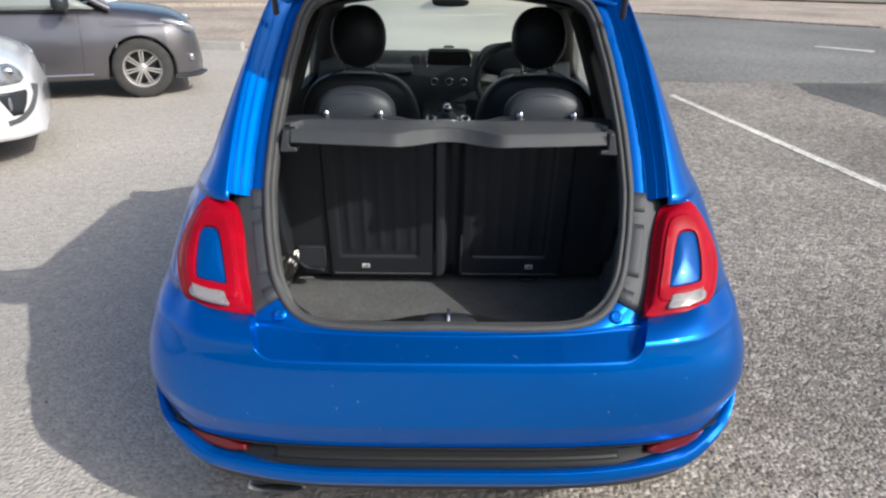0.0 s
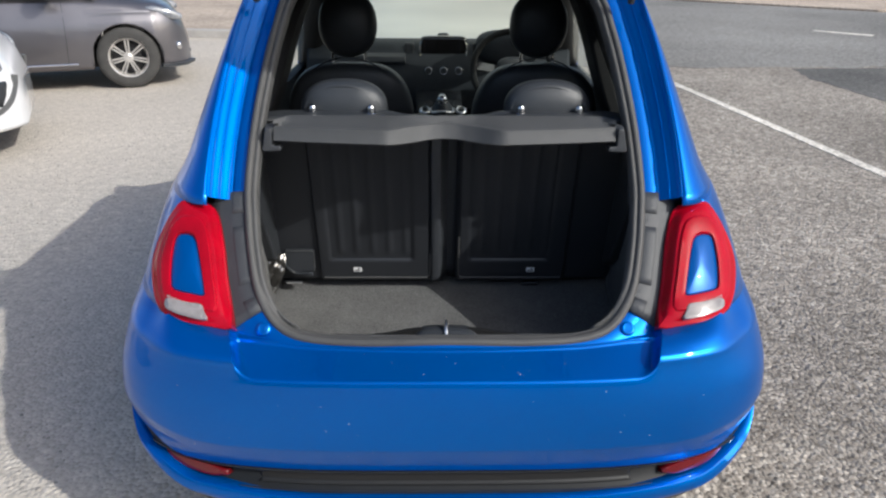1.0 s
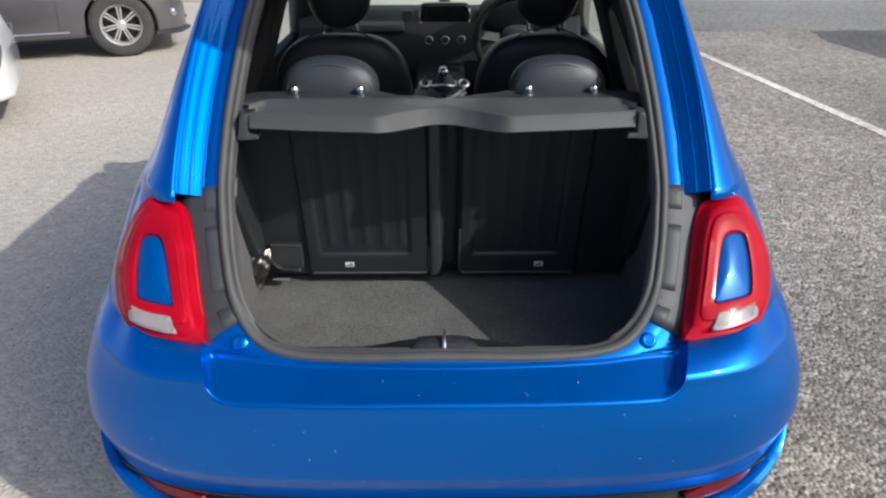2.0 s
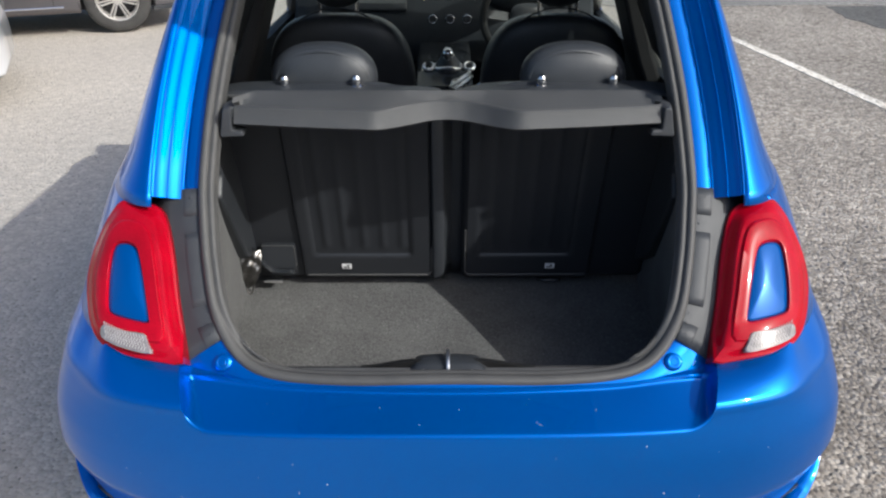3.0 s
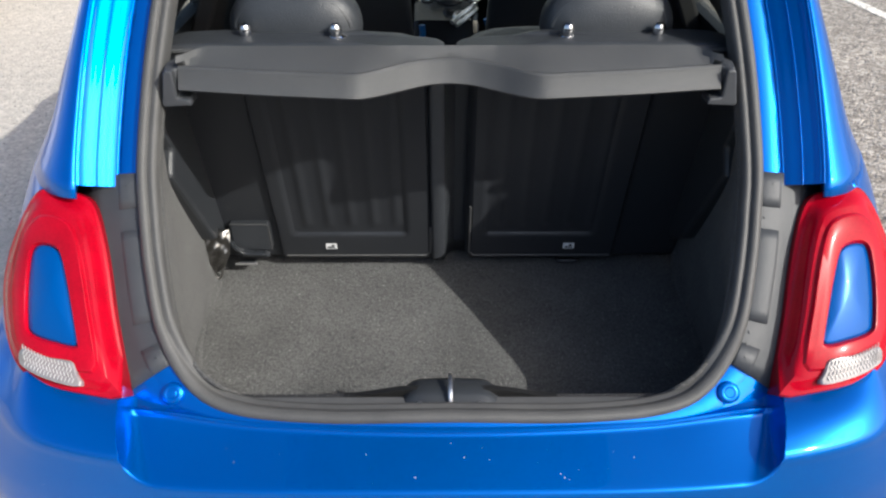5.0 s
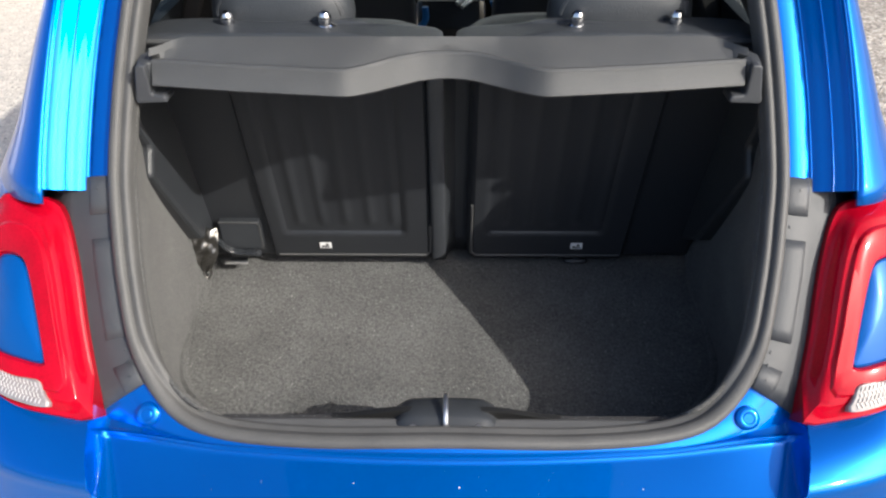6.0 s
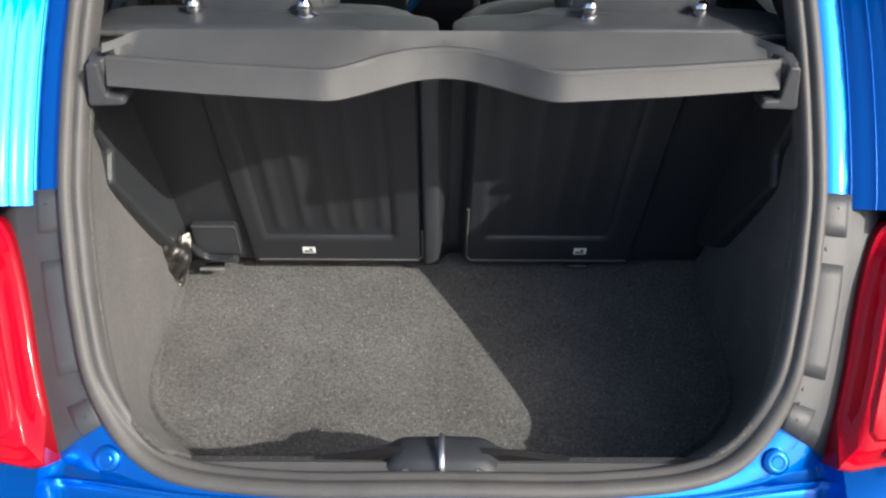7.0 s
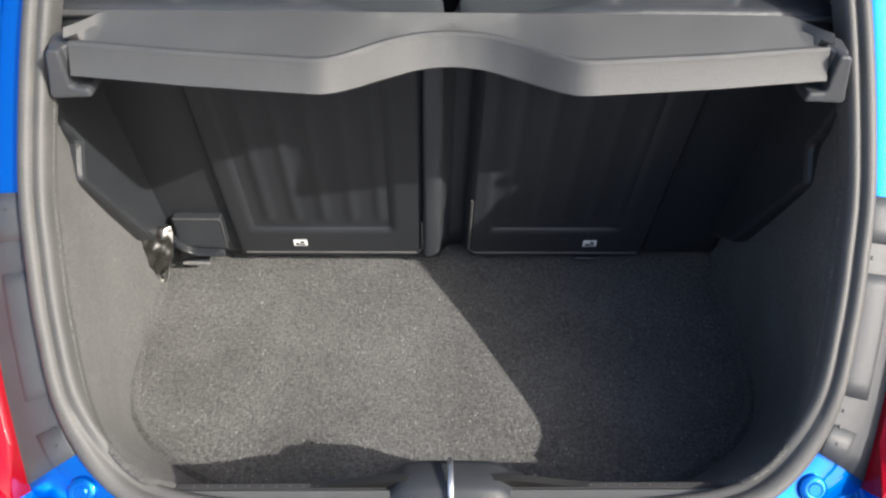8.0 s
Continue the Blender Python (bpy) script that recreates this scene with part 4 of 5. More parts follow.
    up_v = NORMAL * (1 - low) + np.array((0.0, 0.0, 1.0)) * low
    out_v, up_v = out_v / np.linalg.norm(out_v), up_v / np.linalg.norm(up_v)
    seal_rows.append([foot + d * (1 + 0.13 * low) * out_v + h * (1 - 0.42 * low) * up_v for d, h in SEAL_PROFILE])
part("boot_seal", shape("boot_seal", *grid(seal_rows, loop_u=True, loop_v=True), SEAL, sharp=60), CAR, "grey rubber seal round the boot")
FLOOR_Z = 0.522
outline = spline([(0.0, 1.705), (0.22, 1.715), (0.38, 1.765), (0.48, 1.84), (0.525, 1.94), (0.54, 2.10), (0.54, 2.36)], 40)
outline = [(x * 1.035, y - 0.018 - 0.012 * max(0.0, 1 - (x / 0.4) ** 2)) for x, y in outline[:-1]] + [(0.56, 2.36)]
outline = outline + [(-x, y) for x, y in outline[::-1]]
v, f = prism(outline, 2, FLOOR_Z - 0.02, FLOOR_Z)
tagged(new("boot_carpet", shape("boot_carpet", v, f, CARPET, smooth=False)), "dark grey needle-felt carpet lying on the boot floor", "carpet")
for s in (1, -1):
    a = [RIM[i] for i in rim_index(1, 0.70, 1.13)]
    a = np.array(sorted(a, key=lambda p: p[1]))
    rows = []
    B = spline([(0.24, 1.720, FLOOR_Z - 0.012), (0.375, 1.770, FLOOR_Z - 0.012), (0.475, 1.845, FLOOR_Z - 0.012), (0.52, 1.94, FLOOR_Z - 0.012), (0.535, 2.12, FLOOR_Z - 0.012), (0.545, 2.25, 0.57), (0.55, 2.20, 0.78), (0.55, 2.13, 1.0), (0.54, 2.08, 1.13)], len(a))
    for k, p in enumerate(a):
        n2 = RIM_N[min(range(200), key=lambda q: (RIM[q, 0] - p[0]) ** 2 + (RIM[q, 1] - p[1]) ** 2)]
        a0 = hatch(*(p - 0.026 * n2), -0.004)
        b0 = B[k]
        line_up = [a0 + (b0 - a0) * t + np.array((0.020 * math.sin(t * math.pi) * min(1.0, max(0.0, (p[1]) / 0.15)), 0, 0.004 * math.sin(t * math.pi))) for t in np.linspace(0, 0.94, 12)]
        inward = np.array((-0.016, 0.010, 0.0)) * step(len(a) * 0.72, len(a) * 0.55, k)
        line_up += [b0 + inward * 0.25 + np.array((0, 0, 0.016)), b0 + inward * 0.8 + np.array((0, 0, 0.004))]
        rows.append(line_up)
    g = grid(rows)
    part("boot_side_carpet", shape("boot_side_carpet", *(g if s > 0 else mirrored(g)), SIDE_CARPET), CAR, "dark grey carpeted boot side", thick=0.006)
    # moulded black cover over the belt mechanism
    g = prism([(2.02, 0.965), (2.035, 0.935), (2.005, 0.892), (2.05, 0.82), (2.145, 0.665), (2.24, 0.600), (2.20, 0.80), (2.12, 1.06), (1.99, 1.07)], 0, s * 0.505, s * 0.55)
    part("side_moulding", shape("side_moulding", *g, BLACK, smooth=False), CAR, "black moulded side trim", bevel=0.008)

# sill plate, rivets, latch cover and striker
sill = [(1.615, 0.684), (1.622, 0.692), (1.630, 0.6935), (1.650, 0.6915), (1.653, 0.6890), (1.654, 0.685), (1.654, 0.505), (1.61, 0.505)]
g = prism(sill, 0, -0.365, 0.365)
SILL = part("sill_plate", shape("sill_plate", *g, SILL_GREY, smooth=False), CAR, "charcoal plastic sill plate", bevel=0.003)
g = prism([(1.6545, 0.6872), (1.663, 0.6862), (1.667, 0.682), (1.668, 0.505), (1.6545, 0.505)], 0, -0.335, 0.335)
part("sill_edging", shape("sill_edging", *g, LINER, smooth=False), SILL, "black felt edging", bevel=0.002)
pieces = []
for x in list(np.linspace(-0.312, -0.145, 11)) + list(np.linspace(0.137, 0.320, 11)):
    pieces.append(turned([(0.0, 0.0008), (0.0008, 0.0006), (0.0011, -0.001)], (x, 1.6595, 0.6868), (0, 0, 1), 8))
tagged(part("rivets", shape("rivets", *merge(*pieces), SILL_GREY), SILL, "row of tiny grey rivets"), kind="stuff")
rows = []
for y, z0, wide in ((1.618, 0.684, 0.94), (1.621, 0.692, 0.97), (1.628, 0.6965, 0.99), (1.636, 0.699, 1.0), (1.641, 0.7025, 0.98), (1.648, 0.7045, 0.95), (1.662, 0.7040, 0.92), (1.680, 0.7000, 0.90), (1.688, 0.6960, 0.90), (1.692, 0.688, 0.91), (1.693, 0.60, 0.92)):
    rows.append([(x * wide, y, max(z0 - d, 0.595)) for x, d in ((-0.125, 0.055), (-0.105, 0.030), (-0.086, 0.020), (-0.076, 0.012), (-0.066, 0.004), (-0.054, 0.0005), (-0.030, -0.001), (0.0, -0.0015), (0.030, -0.001), (0.054, 0.0005), (0.066, 0.004), (0.076, 0.012), (0.086, 0.020), (0.105, 0.030), (0.125, 0.055))])
# added hump: casts a rounded shadow on the carpet, black to merge with it
flare = [(x, 0.687 + 0.0160 * step(0.168, 0.060, abs(x))) for x in np.linspace(-0.170, 0.170, 35)]
g = prism([(-0.170, 0.60)] + flare + [(0.170, 0.60)], 1, 1.6565, 1.6655)
part("latch_shadow_hump", shape("latch_shadow_hump", *g, INK), SILL, "added black hump that shapes the latch's shadow on the carpet")
latch = part("latch_cover", shape("latch_cover", *grid(rows), BLACK, sharp=50), CAR, "black plastic latch cover", thick=0.003)
g = sweep(spline([(0, 1.630, 0.684), (0, 1.631, 0.700), (0, 1.636, 0.709), (0, 1.648, 0.715), (0, 1.668, 0.716), (0, 1.678, 0.713), (0, 1.682, 0.705), (0, 1.682, 0.692)], 30), circle(0.0036, 10))
part("striker", shape("striker", *g, SATIN), latch, "chrome striker loop")
for x in (-0.035, 0.035):
    g = turned([(0, 0.003), (0.004, 0.003), (0.0055, 0.001), (0.0055, -0.003)], (x * 1.35, 1.6315, 0.6965), (0, -0.4, 1), 12)
    part("screw", shape("screw", *g, STEEL), latch, "dark screw head")

# ---- rear seat, folding backs seen from behind ----
def seat_y(z):
    return 2.24 - 0.25 * (z - 0.56)


REAR_SEAT = part("rear_seat", shape("rear_seat", *merge(blob((-0.27, 2.315, 0.80), (0.265, 0.07, 0.275), 0.35, 0.35, bend=lambda x, y, z: (x, y - 0.25 * z, z)), blob((0.27, 2.345, 0.80), (0.265, 0.07, 0.275), 0.35, 0.35, bend=lambda x, y, z: (x, y - 0.25 * z, z))), LEATHER), CAR, "black leather rear seat")
for s, x0, x1 in ((-1, -0.530, -0.004), (1, 0.014, 0.530)):
    rows = []
    xs = np.linspace(x0, x1, 90)
    zs = np.concatenate([np.linspace(0.556, 0.70, 24), np.linspace(0.72, 1.085, 14)])
    a0, a1 = (x0 + 0.145, x1 - 0.034) if s < 0 else (x0 + 0.034, x1 - 0.145)
    for z in zs:
        row = []
        for x in xs:
            d = 0.0
            inside_p = step(a0 - 0.002, a0 + 0.004, x) * (1 - step(a1 - 0.004, a1 + 0.002, x))
            d += 0.012 * inside_p
            field = step(a0 + 0.030, a0 + 0.040, x) * (1 - step(a1 - 0.060, a1 - 0.050, x)) * step(0.628, 0.640, z)
            d -= 0.007 * field
            ph = ((x - a0 - 0.045) / 0.050) % 1.0
            rib = math.exp(-((ph - 0.5) / 0.17) ** 2) * step(0.645, 0.675, z)
            d += 0.0048 * rib * field
            d -= 0.045 * (s > 0) * (1 - step(a0 - 0.014, a0 - 0.002, x))
            row.append((x, seat_y(z) - d, z))
        rows.append(row)
    back = part("folding_back", shape("folding_back", *grid(rows), PANEL), REAR_SEAT, "black pressed steel seat back", thick=0.006, offset=1.0)
    # rolled edge, paler than the seat back
    foot = sweep([(a0 + 0.01, seat_y(0.566) - 0.012, 0.566), (a1 - 0.012, seat_y(0.566) - 0.012, 0.566), (a1 - 0.001, seat_y(0.575) - 0.012, 0.576), (a1 - 0.001, seat_y(0.66) - 0.012, 0.66)] if s < 0 else
                 [(a1 - 0.01, seat_y(0.566) - 0.012, 0.566), (a0 + 0.012, seat_y(0.566) - 0.012, 0.566), (a0 + 0.001, seat_y(0.575) - 0.012, 0.576), (a0 + 0.001, seat_y(0.72) - 0.012, 0.72)], circle(0.0028, 6))
    part("back_edge", shape("back_edge", *foot, SEAL), back, "paler rolled edge")
    if s < 0:
        rows = []
        for z, inset in [(0.560, 0.018), (0.563, 0.010), (0.570, 0.004), (0.582, 0.0)] + [(z, 0.0) for z in np.linspace(0.62, 1.07, 8)]:
            rows.append([(x1 - 0.031 + (0.028 - inset) * t, seat_y(z) - 0.014 - 0.003 * math.sin(t * math.pi), z) for t in np.linspace(0, 1, 6)])
        part("back_border", shape("back_border", *grid(rows), TRIM), back, "grey border of the seat back", thick=0.003)
    sx = -0.268 if s < 0 else 0.278
    y = seat_y(0.598) - 0.0135
    g = box(sx - 0.0125, sx + 0.0125, y - 0.001, y + 0.002, 0.5895, 0.6055)
    st = part("sticker", shape("sticker", *g, STICKER, smooth=False), back, "small white pictogram sticker")
    g = merge(prism([(sx - 0.009, 0.5935), (sx + 0.009, 0.5935), (sx + 0.0085, 0.5955), (sx - 0.002, 0.5962), (sx - 0.006, 0.5985), (sx - 0.009, 0.5965)], 1, y - 0.0016, y - 0.0005),
              prism([(sx - 0.001, 0.598), (sx + 0.008, 0.5972), (sx + 0.006, 0.6025), (sx + 0.002, 0.6025)], 1, y - 0.0016, y - 0.0005), box(sx - 0.0125, sx + 0.0125, y - 0.0016, y - 0.0005, 0.5905, 0.5915))
    part("pictogram", shape("pictogram", *g, INK, smooth=False), st)
g = grid([[(x, seat_y(z) - d, z) for x, d in ((-0.036, 0.002), (-0.03, 0.010), (-0.010, 0.010), (-0.005, -0.01), (0.012, -0.03), (0.030, -0.03), (0.046, -0.03))] for z in np.linspace(0.552, 1.085, 12)])
part("centre_strip", shape("centre_strip", *g, BLACK), REAR_SEAT, "charcoal strip between the seat backs", thick=0.004)
for s, x0, x1 in ((-1, -0.50, -0.006), (1, 0.012, 0.50)):
    c = (x0 + x1) / 2
    def roll(x, y, z, c=c, s=s):
        return (x, y, z + 0.011 * step(0.10, 0.17, abs(c + x)) * (z > -0.01))
    g = blob((c, 2.10, 1.087), ((x1 - x0) / 2, 0.047, 0.026), 0.35, 0.3, 60, 14, bend=roll)
    top = part("backrest_top", shape("backrest_top", *g, LEATHER), REAR_SEAT, "padded top of the seat back")
    for xa, xb in ((x0 + 0.008, x0 + 0.34), (x0 + 0.352, x1 - 0.008)) if s < 0 else ((x0 + 0.008, x1 - 0.352), (x1 - 0.34, x1 - 0.008)):
        bead = sweep([(x, 2.055, 1.112) for x in np.linspace(xa, xb, 12)], circle(0.0045, 8))
        part("piping", shape("piping", *bead, SHELF), top, "paler piping")
    h0 = -0.279 if s < 0 else 0.289
    g = blob((h0, 2.172, 1.118), (0.121, 0.058, 0.084), 0.85, 0.75, 40, 24, bend=lambda x, y, z: (x, y, z if z > 0 else z * 0.4))
    hr = part("head_restraint", shape("head_restraint", *g, LEATHER), REAR_SEAT, "low black leather head restraint")
    seam = sweep([(h0 + 0.104 * math.cos(a), 2.172 - 0.0365, 1.120 + 0.068 * math.sin(a)) for a in np.linspace(0.12, math.pi - 0.12, 30)], circle(0.0045, 6))
    part("seam", shape("seam", *seam, LEATHER), hr)
    for dx in (-0.0795, 0.0795):
        g = turned([(0.0, 0.030), (0.006, 0.029), (0.0105, 0.024), (0.0115, 0.016), (0.0095, 0.008), (0.014, 0.004), (0.021, 0.001), (0.024, -0.004), (0.022, -0.012)], (h0 + dx, 2.108, 1.116), (0, -0.25, 1), 20)
        part("chrome_guide", shape("chrome_guide", *g, CHROME), hr, "chrome post guide")

# ---- parcel shelf with its arched rear edge and end brackets ----
def shelf_rear(x):
    a = abs(x)
    return 1.957 + np.interp(a, [0.0, 0.04, 0.08, 0.11, 0.135, 0.15, 0.30, 0.435], [0.033, 0.027, 0.006, -0.018, -0.036, -0.040, -0.022, 0.0])


def shelf_front(x):
    return 2.014 - 0.05 * step(0.395, 0.44, abs(x))


xs = [k / 80 * 0.435 for k in range(-80, 81)]
rows = []
for x in xs:
    yr = float(np.mean([shelf_rear(x + d) for d in (-0.012, -0.006, 0, 0.006, 0.012)]))
    yf = shelf_front(x)
    arc = 0.006 * math.exp(-(x / 0.09) ** 2) + 0.0085 * step(0.06, 0.17, abs(x))
    rows.append([(x, yf, 1.118), (x, yf, 1.134), (x, yf - 0.006, 1.137), (x, min(yr + 0.035, yf - 0.014), 1.128), (x, yr + 0.010, 1.1198), (x, yr + 0.007, 1.1208), (x, yr + 0.002, 1.1207), (x, yr - 0.0012, 1.1180), (x, yr - 0.0022, 1.1140), (x, yr - 0.0135, 1.090 + 0.4 * arc), (x, yr - 0.017, 1.080 + arc), (x, yr - 0.012, 1.076 + arc), (x, yr + 0.01, 1.078 + arc)])
g = grid(rows)
n_col = len(rows[0])
g[1].append(tuple(range(n_col)))
g[1].append(tuple(range(len(g[0]) - 1, len(g[0]) - n_col - 1, -1)))
PARCEL = thing("parcel_shelf", (0, 1.98, 1.08), "grey grained parcel shelf with an arched edge behind the rear seat", "parcel shelf")
part("shelf_board", shape("shelf_board", *g, SHELF, sharp=32), PARCEL, thick=0.004)
for s in (1, -1):
    pts = [(0.4395, 1.119), (0.450, 1.120), (0.4545, 1.116), (0.4635, 1.074), (0.4665, 1.064), (0.463, 1.059), (0.418, 1.061), (0.4185, 1.068), (0.421, 1.0725), (0.4375, 1.0735), (0.4395, 1.077)]
    g = prism([(s * x, z) for x, z in pts], 1, 1.938, 1.975)
    br = part("shelf_bracket", shape("shelf_bracket", *g, TRIM, smooth=False), PARCEL, "charcoal shelf bracket", bevel=0.003)
    g = prism([(s * 0.4395, 1.950), (s * 0.457, 1.953), (s * 0.462, 1.985), (s * 0.430, 2.045), (s * 0.398, 2.040), (s * 0.398, 2.018)], 2, 1.092, 1.1185)
    part("bracket_arm", shape("bracket_arm", *g, TRIM, smooth=False), br, bevel=0.003)

# added dark sheet, stands in for the shade between shelf and seat
g = box(-0.47, 0.47, 1.995, 2.075, 1.0945, 1.0995)
part("gap_filler", shape("gap_filler", *g, LINER, smooth=False), PARCEL, "added dark filler that keeps the gap behind the shelf dark", bevel=0.001)

# left: belt buckle plate, tool pocket, trim; right: small loop in the carpet
rows = []
for t in np.linspace(0, 1, 22):
    half = 0.026 * math.sin(math.pi * min(0.12 + 0.88 * t, 1.0) ** 0.8) ** 0.6 + 0.003
    row = []
    for u in np.linspace(-1, 1, 15):
        p = np.array((-0.504 - 0.020 * t + u * half, 2.176 - 0.014 * math.sin(t * 3), 0.672 - 0.11 * t))
        crease = 0.010 * noise.noise(Vector((p[0] * 55, 2.0, p[2] * 45))) + 0.006 * abs(math.sin(u * 3.0 + t * 6))
        row.append(p + np.array((0, -crease, 0)))
    rows.append(row)
part("belt_anchor", shape("belt_anchor", *grid(rows), ANCHOR), CAR, "crumpled bright foil over the belt anchor", thick=0.002)
g = sweep(spline([(-0.545, 2.17, 0.62), (-0.540, 2.172, 0.59), (-0.532, 2.174, 0.545), (-0.524, 2.174, 0.538), (-0.514, 2.172, 0.56), (-0.510, 2.170, 0.60)], 22), circle(0.003, 6))
part("belt_wire", shape("belt_wire", *g, STEEL), CAR, "steel wire loop")
g = merge(box(-0.488, -0.40, 2.196, 2.222, 0.60, 0.672), box(-0.47, -0.405, 2.188, 2.20, 0.585, 0.60), box(-0.485, -0.445, 2.205, 2.224, 0.553, 0.562))
hinge = part("hinge_cover", shape("hinge_cover", *g, BLACK, smooth=False), CAR, "black hinge cover at the foot of the seat", bevel=0.005)
# thin grey line gives the cover's glossy edge its highlight by colour
g = sweep([(-0.486, 2.1945, 0.6715), (-0.406, 2.1945, 0.6715), (-0.3995, 2.1945, 0.665), (-0.3985, 2.1945, 0.603)], circle(0.0010, 6))
part("edge_glint", shape("edge_glint", *g, SEAL), hinge, "paler line painted in for the glossy edge's glint")
g = sweep(spline([(-0.515, 2.180, 0.668), (-0.495, 2.179, 0.652), (-0.478, 2.180, 0.622), (-0.458, 2.184, 0.604), (-0.415, 2.188, 0.598)], 20), [(-0.007, -0.003), (0.007, -0.003), (0.007, 0.003), (-0.007, 0.003)])
part("strap", shape("strap", *g, GLOSS_BLACK), hinge, "glossy black strap", bevel=0.001)
g = box(-0.492, -0.442, 2.2000, 2.206, 0.5560, 0.5600)
part("metal_lip", shape("metal_lip", *g, PLATE, smooth=False), hinge, "pale worn metal lip", bevel=0.001)
g = sweep(spline([(0.260, 2.272, FLOOR_Z), (0.260, 2.258, 0.534), (0.266, 2.244, 0.537), (0.286, 2.242, 0.538), (0.306, 2.244, 0.537), (0.312, 2.258, 0.534), (0.312, 2.272, FLOOR_Z)], 28), circle(0.0045, 8))
part("carpet_loop", shape("carpet_loop", *g, BLACK), CAR, "black pull loop in the carpet")

# ---- cabin ahead of the rear seat ----
for s in (1, -1):
    x = 0.375 if s > 0 else -0.355
    def lean(px, py, pz):
        return (px * (1 - 0.14 * max(0, pz / 0.32) ** 2), py - 0.20 * pz, pz)
    seat = part("front_seat", shape("front_seat", *blob((x, 3.06, 0.815), (0.255, 0.085, 0.300), 0.55, 0.55, 40, 24, bend=lean), LEATHER), CAR, "black leather front seat")
    part("cushion", shape("cushion", *blob((x, 3.32, 0.52), (0.25, 0.27, 0.09), 0.45, 0.45, 32, 12), LEATHER), seat)
    head = part("front_head_restraint", shape("front_head_restraint", *blob((x, 3.02, 1.255), (0.112, 0.065, 0.122), 0.9, 0.9, 32, 18), LEATHER), seat, "round black leather head restraint")
    for dx in (-0.062, 0.062):
        part("post", shape("post", *sweep([(x + dx, 3.02, 1.10), (x + dx, 3.02, 1.20)], circle(0.006, 8)), CHROME), head, "chrome post")
    curve = [(0.125, 3.10, 0.855), (0.140, 3.10, 0.815), (0.155, 3.10, 0.782), (0.185, 3.10, 0.745), (0.23, 3.09, 0.715)] if s > 0 else [(-0.076, 3.10, 0.835), (-0.074, 3.10, 0.805), (-0.082, 3.10, 0.785), (-0.115, 3.10, 0.755), (-0.16, 3.09, 0.725)]
    pts = spline(curve, 16)
    part("blue_edge", shape("blue_edge", *sweep(pts, circle(0.010, 8)), BLUE_TRIM), seat, "bright blue seat edge")
    rows = [(x + 0.2 * math.cos(a), 2.99 - 0.03, 0.95 + 0.19 * math.sin(a)) for a in np.linspace(0.3, math.pi - 0.3, 20)]
    part("seat_seam", shape("seat_seam", *sweep(rows, circle(0.003, 6)), LEATHER), seat)

profile = [(3.90, 0.70), (3.80, 0.76), (3.775, 0.90), (3.795, 0.965), (3.812, 0.992), (3.845, 1.045), (3.90, 1.072), (4.02, 1.078), (4.10, 1.050), (4.14, 0.9), (4.14, 0.7)]
DASH = part("dashboard", shape("dashboard", *prism(profile, 0, -0.655, 0.655), INTERIOR), CAR, "soft black dashboard", bevel=0.012)
g = blob((0.024, 3.855, 1.047), (0.116, 0.022, 0.064), 0.25, 0.3, 40, 16)
pod = part("display", shape("display", *g, DISPLAY), DASH, "unlit display in a rounded surround")
for sx in (-1, 1):
    pts = spline([(0.024 + sx * 0.098, 3.833, 1.10), (0.024 + sx * 0.112, 3.832, 1.08), (0.024 + sx * 0.116, 3.832, 1.047), (0.024 + sx * 0.112, 3.832, 1.015), (0.024 + sx * 0.098, 3.833, 0.995)], 20)
    part("chrome_bar", shape("chrome_bar", *sweep(pts, circle(0.0035, 6)), CHROME), pod, "chrome bar beside the display")
    g = box(0.024 + sx * 0.17 - 0.025, 0.024 + sx * 0.17 + 0.025, 3.835, 3.86, 1.00, 1.08)
    part("air_vent", shape("air_vent", *g, BLACK, smooth=False), DASH, bevel=0.01)
g = prism([(3.795, 0.985), (3.788, 0.992), (3.800, 1.018), (3.825, 1.030), (3.85, 1.03), (3.85, 0.985)], 0, -0.50, -0.165)
part("fascia_panel", shape("fascia_panel", *g, TRIM, smooth=False), DASH, "dark grey fascia panel", bevel=0.006)
for dx in (-0.075, 0.0, 0.075):
    g = turned([(0, 0.02), (0.014, 0.02), (0.017, 0.012), (0.019, 0.0)], (0.024 + dx, 3.80, 0.950), (0, -1, 0.1), 20)
    k = part("knob", shape("knob", *g, BLACK), DASH, "black control knob")
    g = turned([(0.017, 0.014), (0.020, 0.012), (0.021, 0.0)], (0.024 + dx, 3.80, 0.950), (0, -1, 0.1), 20)
    part("knob_ring", shape("knob_ring", *g, CHROME), k, "chrome ring", thick=0.001)
g = prism([(3.32, 0.30), (3.30, 0.70), (3.35, 0.775), (3.43, 0.815), (3.60, 0.84), (3.80, 0.86), (3.85, 0.3)], 0, -0.115, 0.115)
CONSOLE = part("console", shape("console", *g, GLOSS_BLACK, smooth=False), CAR, "black centre console", bevel=0.02)
g = turned([(0.055, 0.0), (0.05, 0.02), (0.03, 0.05), (0.018, 0.08), (0.012, 0.09)], (0.013, 3.47, 0.815), (0, -0.12, 1), 20)
gaiter = part("gear_gaiter", shape("gear_gaiter", *g, LEATHER), CONSOLE, "leather gaiter")
collar = sweep([(0.013 + 0.055 * math.cos(q), 3.465 + 0.045 * math.sin(q), 0.826 + 0.004 * math.sin(3 * q)) for q in np.linspace(0, 2 * math.pi, 29)[:-1]], circle(0.006, 8), normal=(0, 0, 1), closed=True)
part("gaiter_ring", shape("gaiter_ring", *collar, SATIN), gaiter, "satin silver ring")
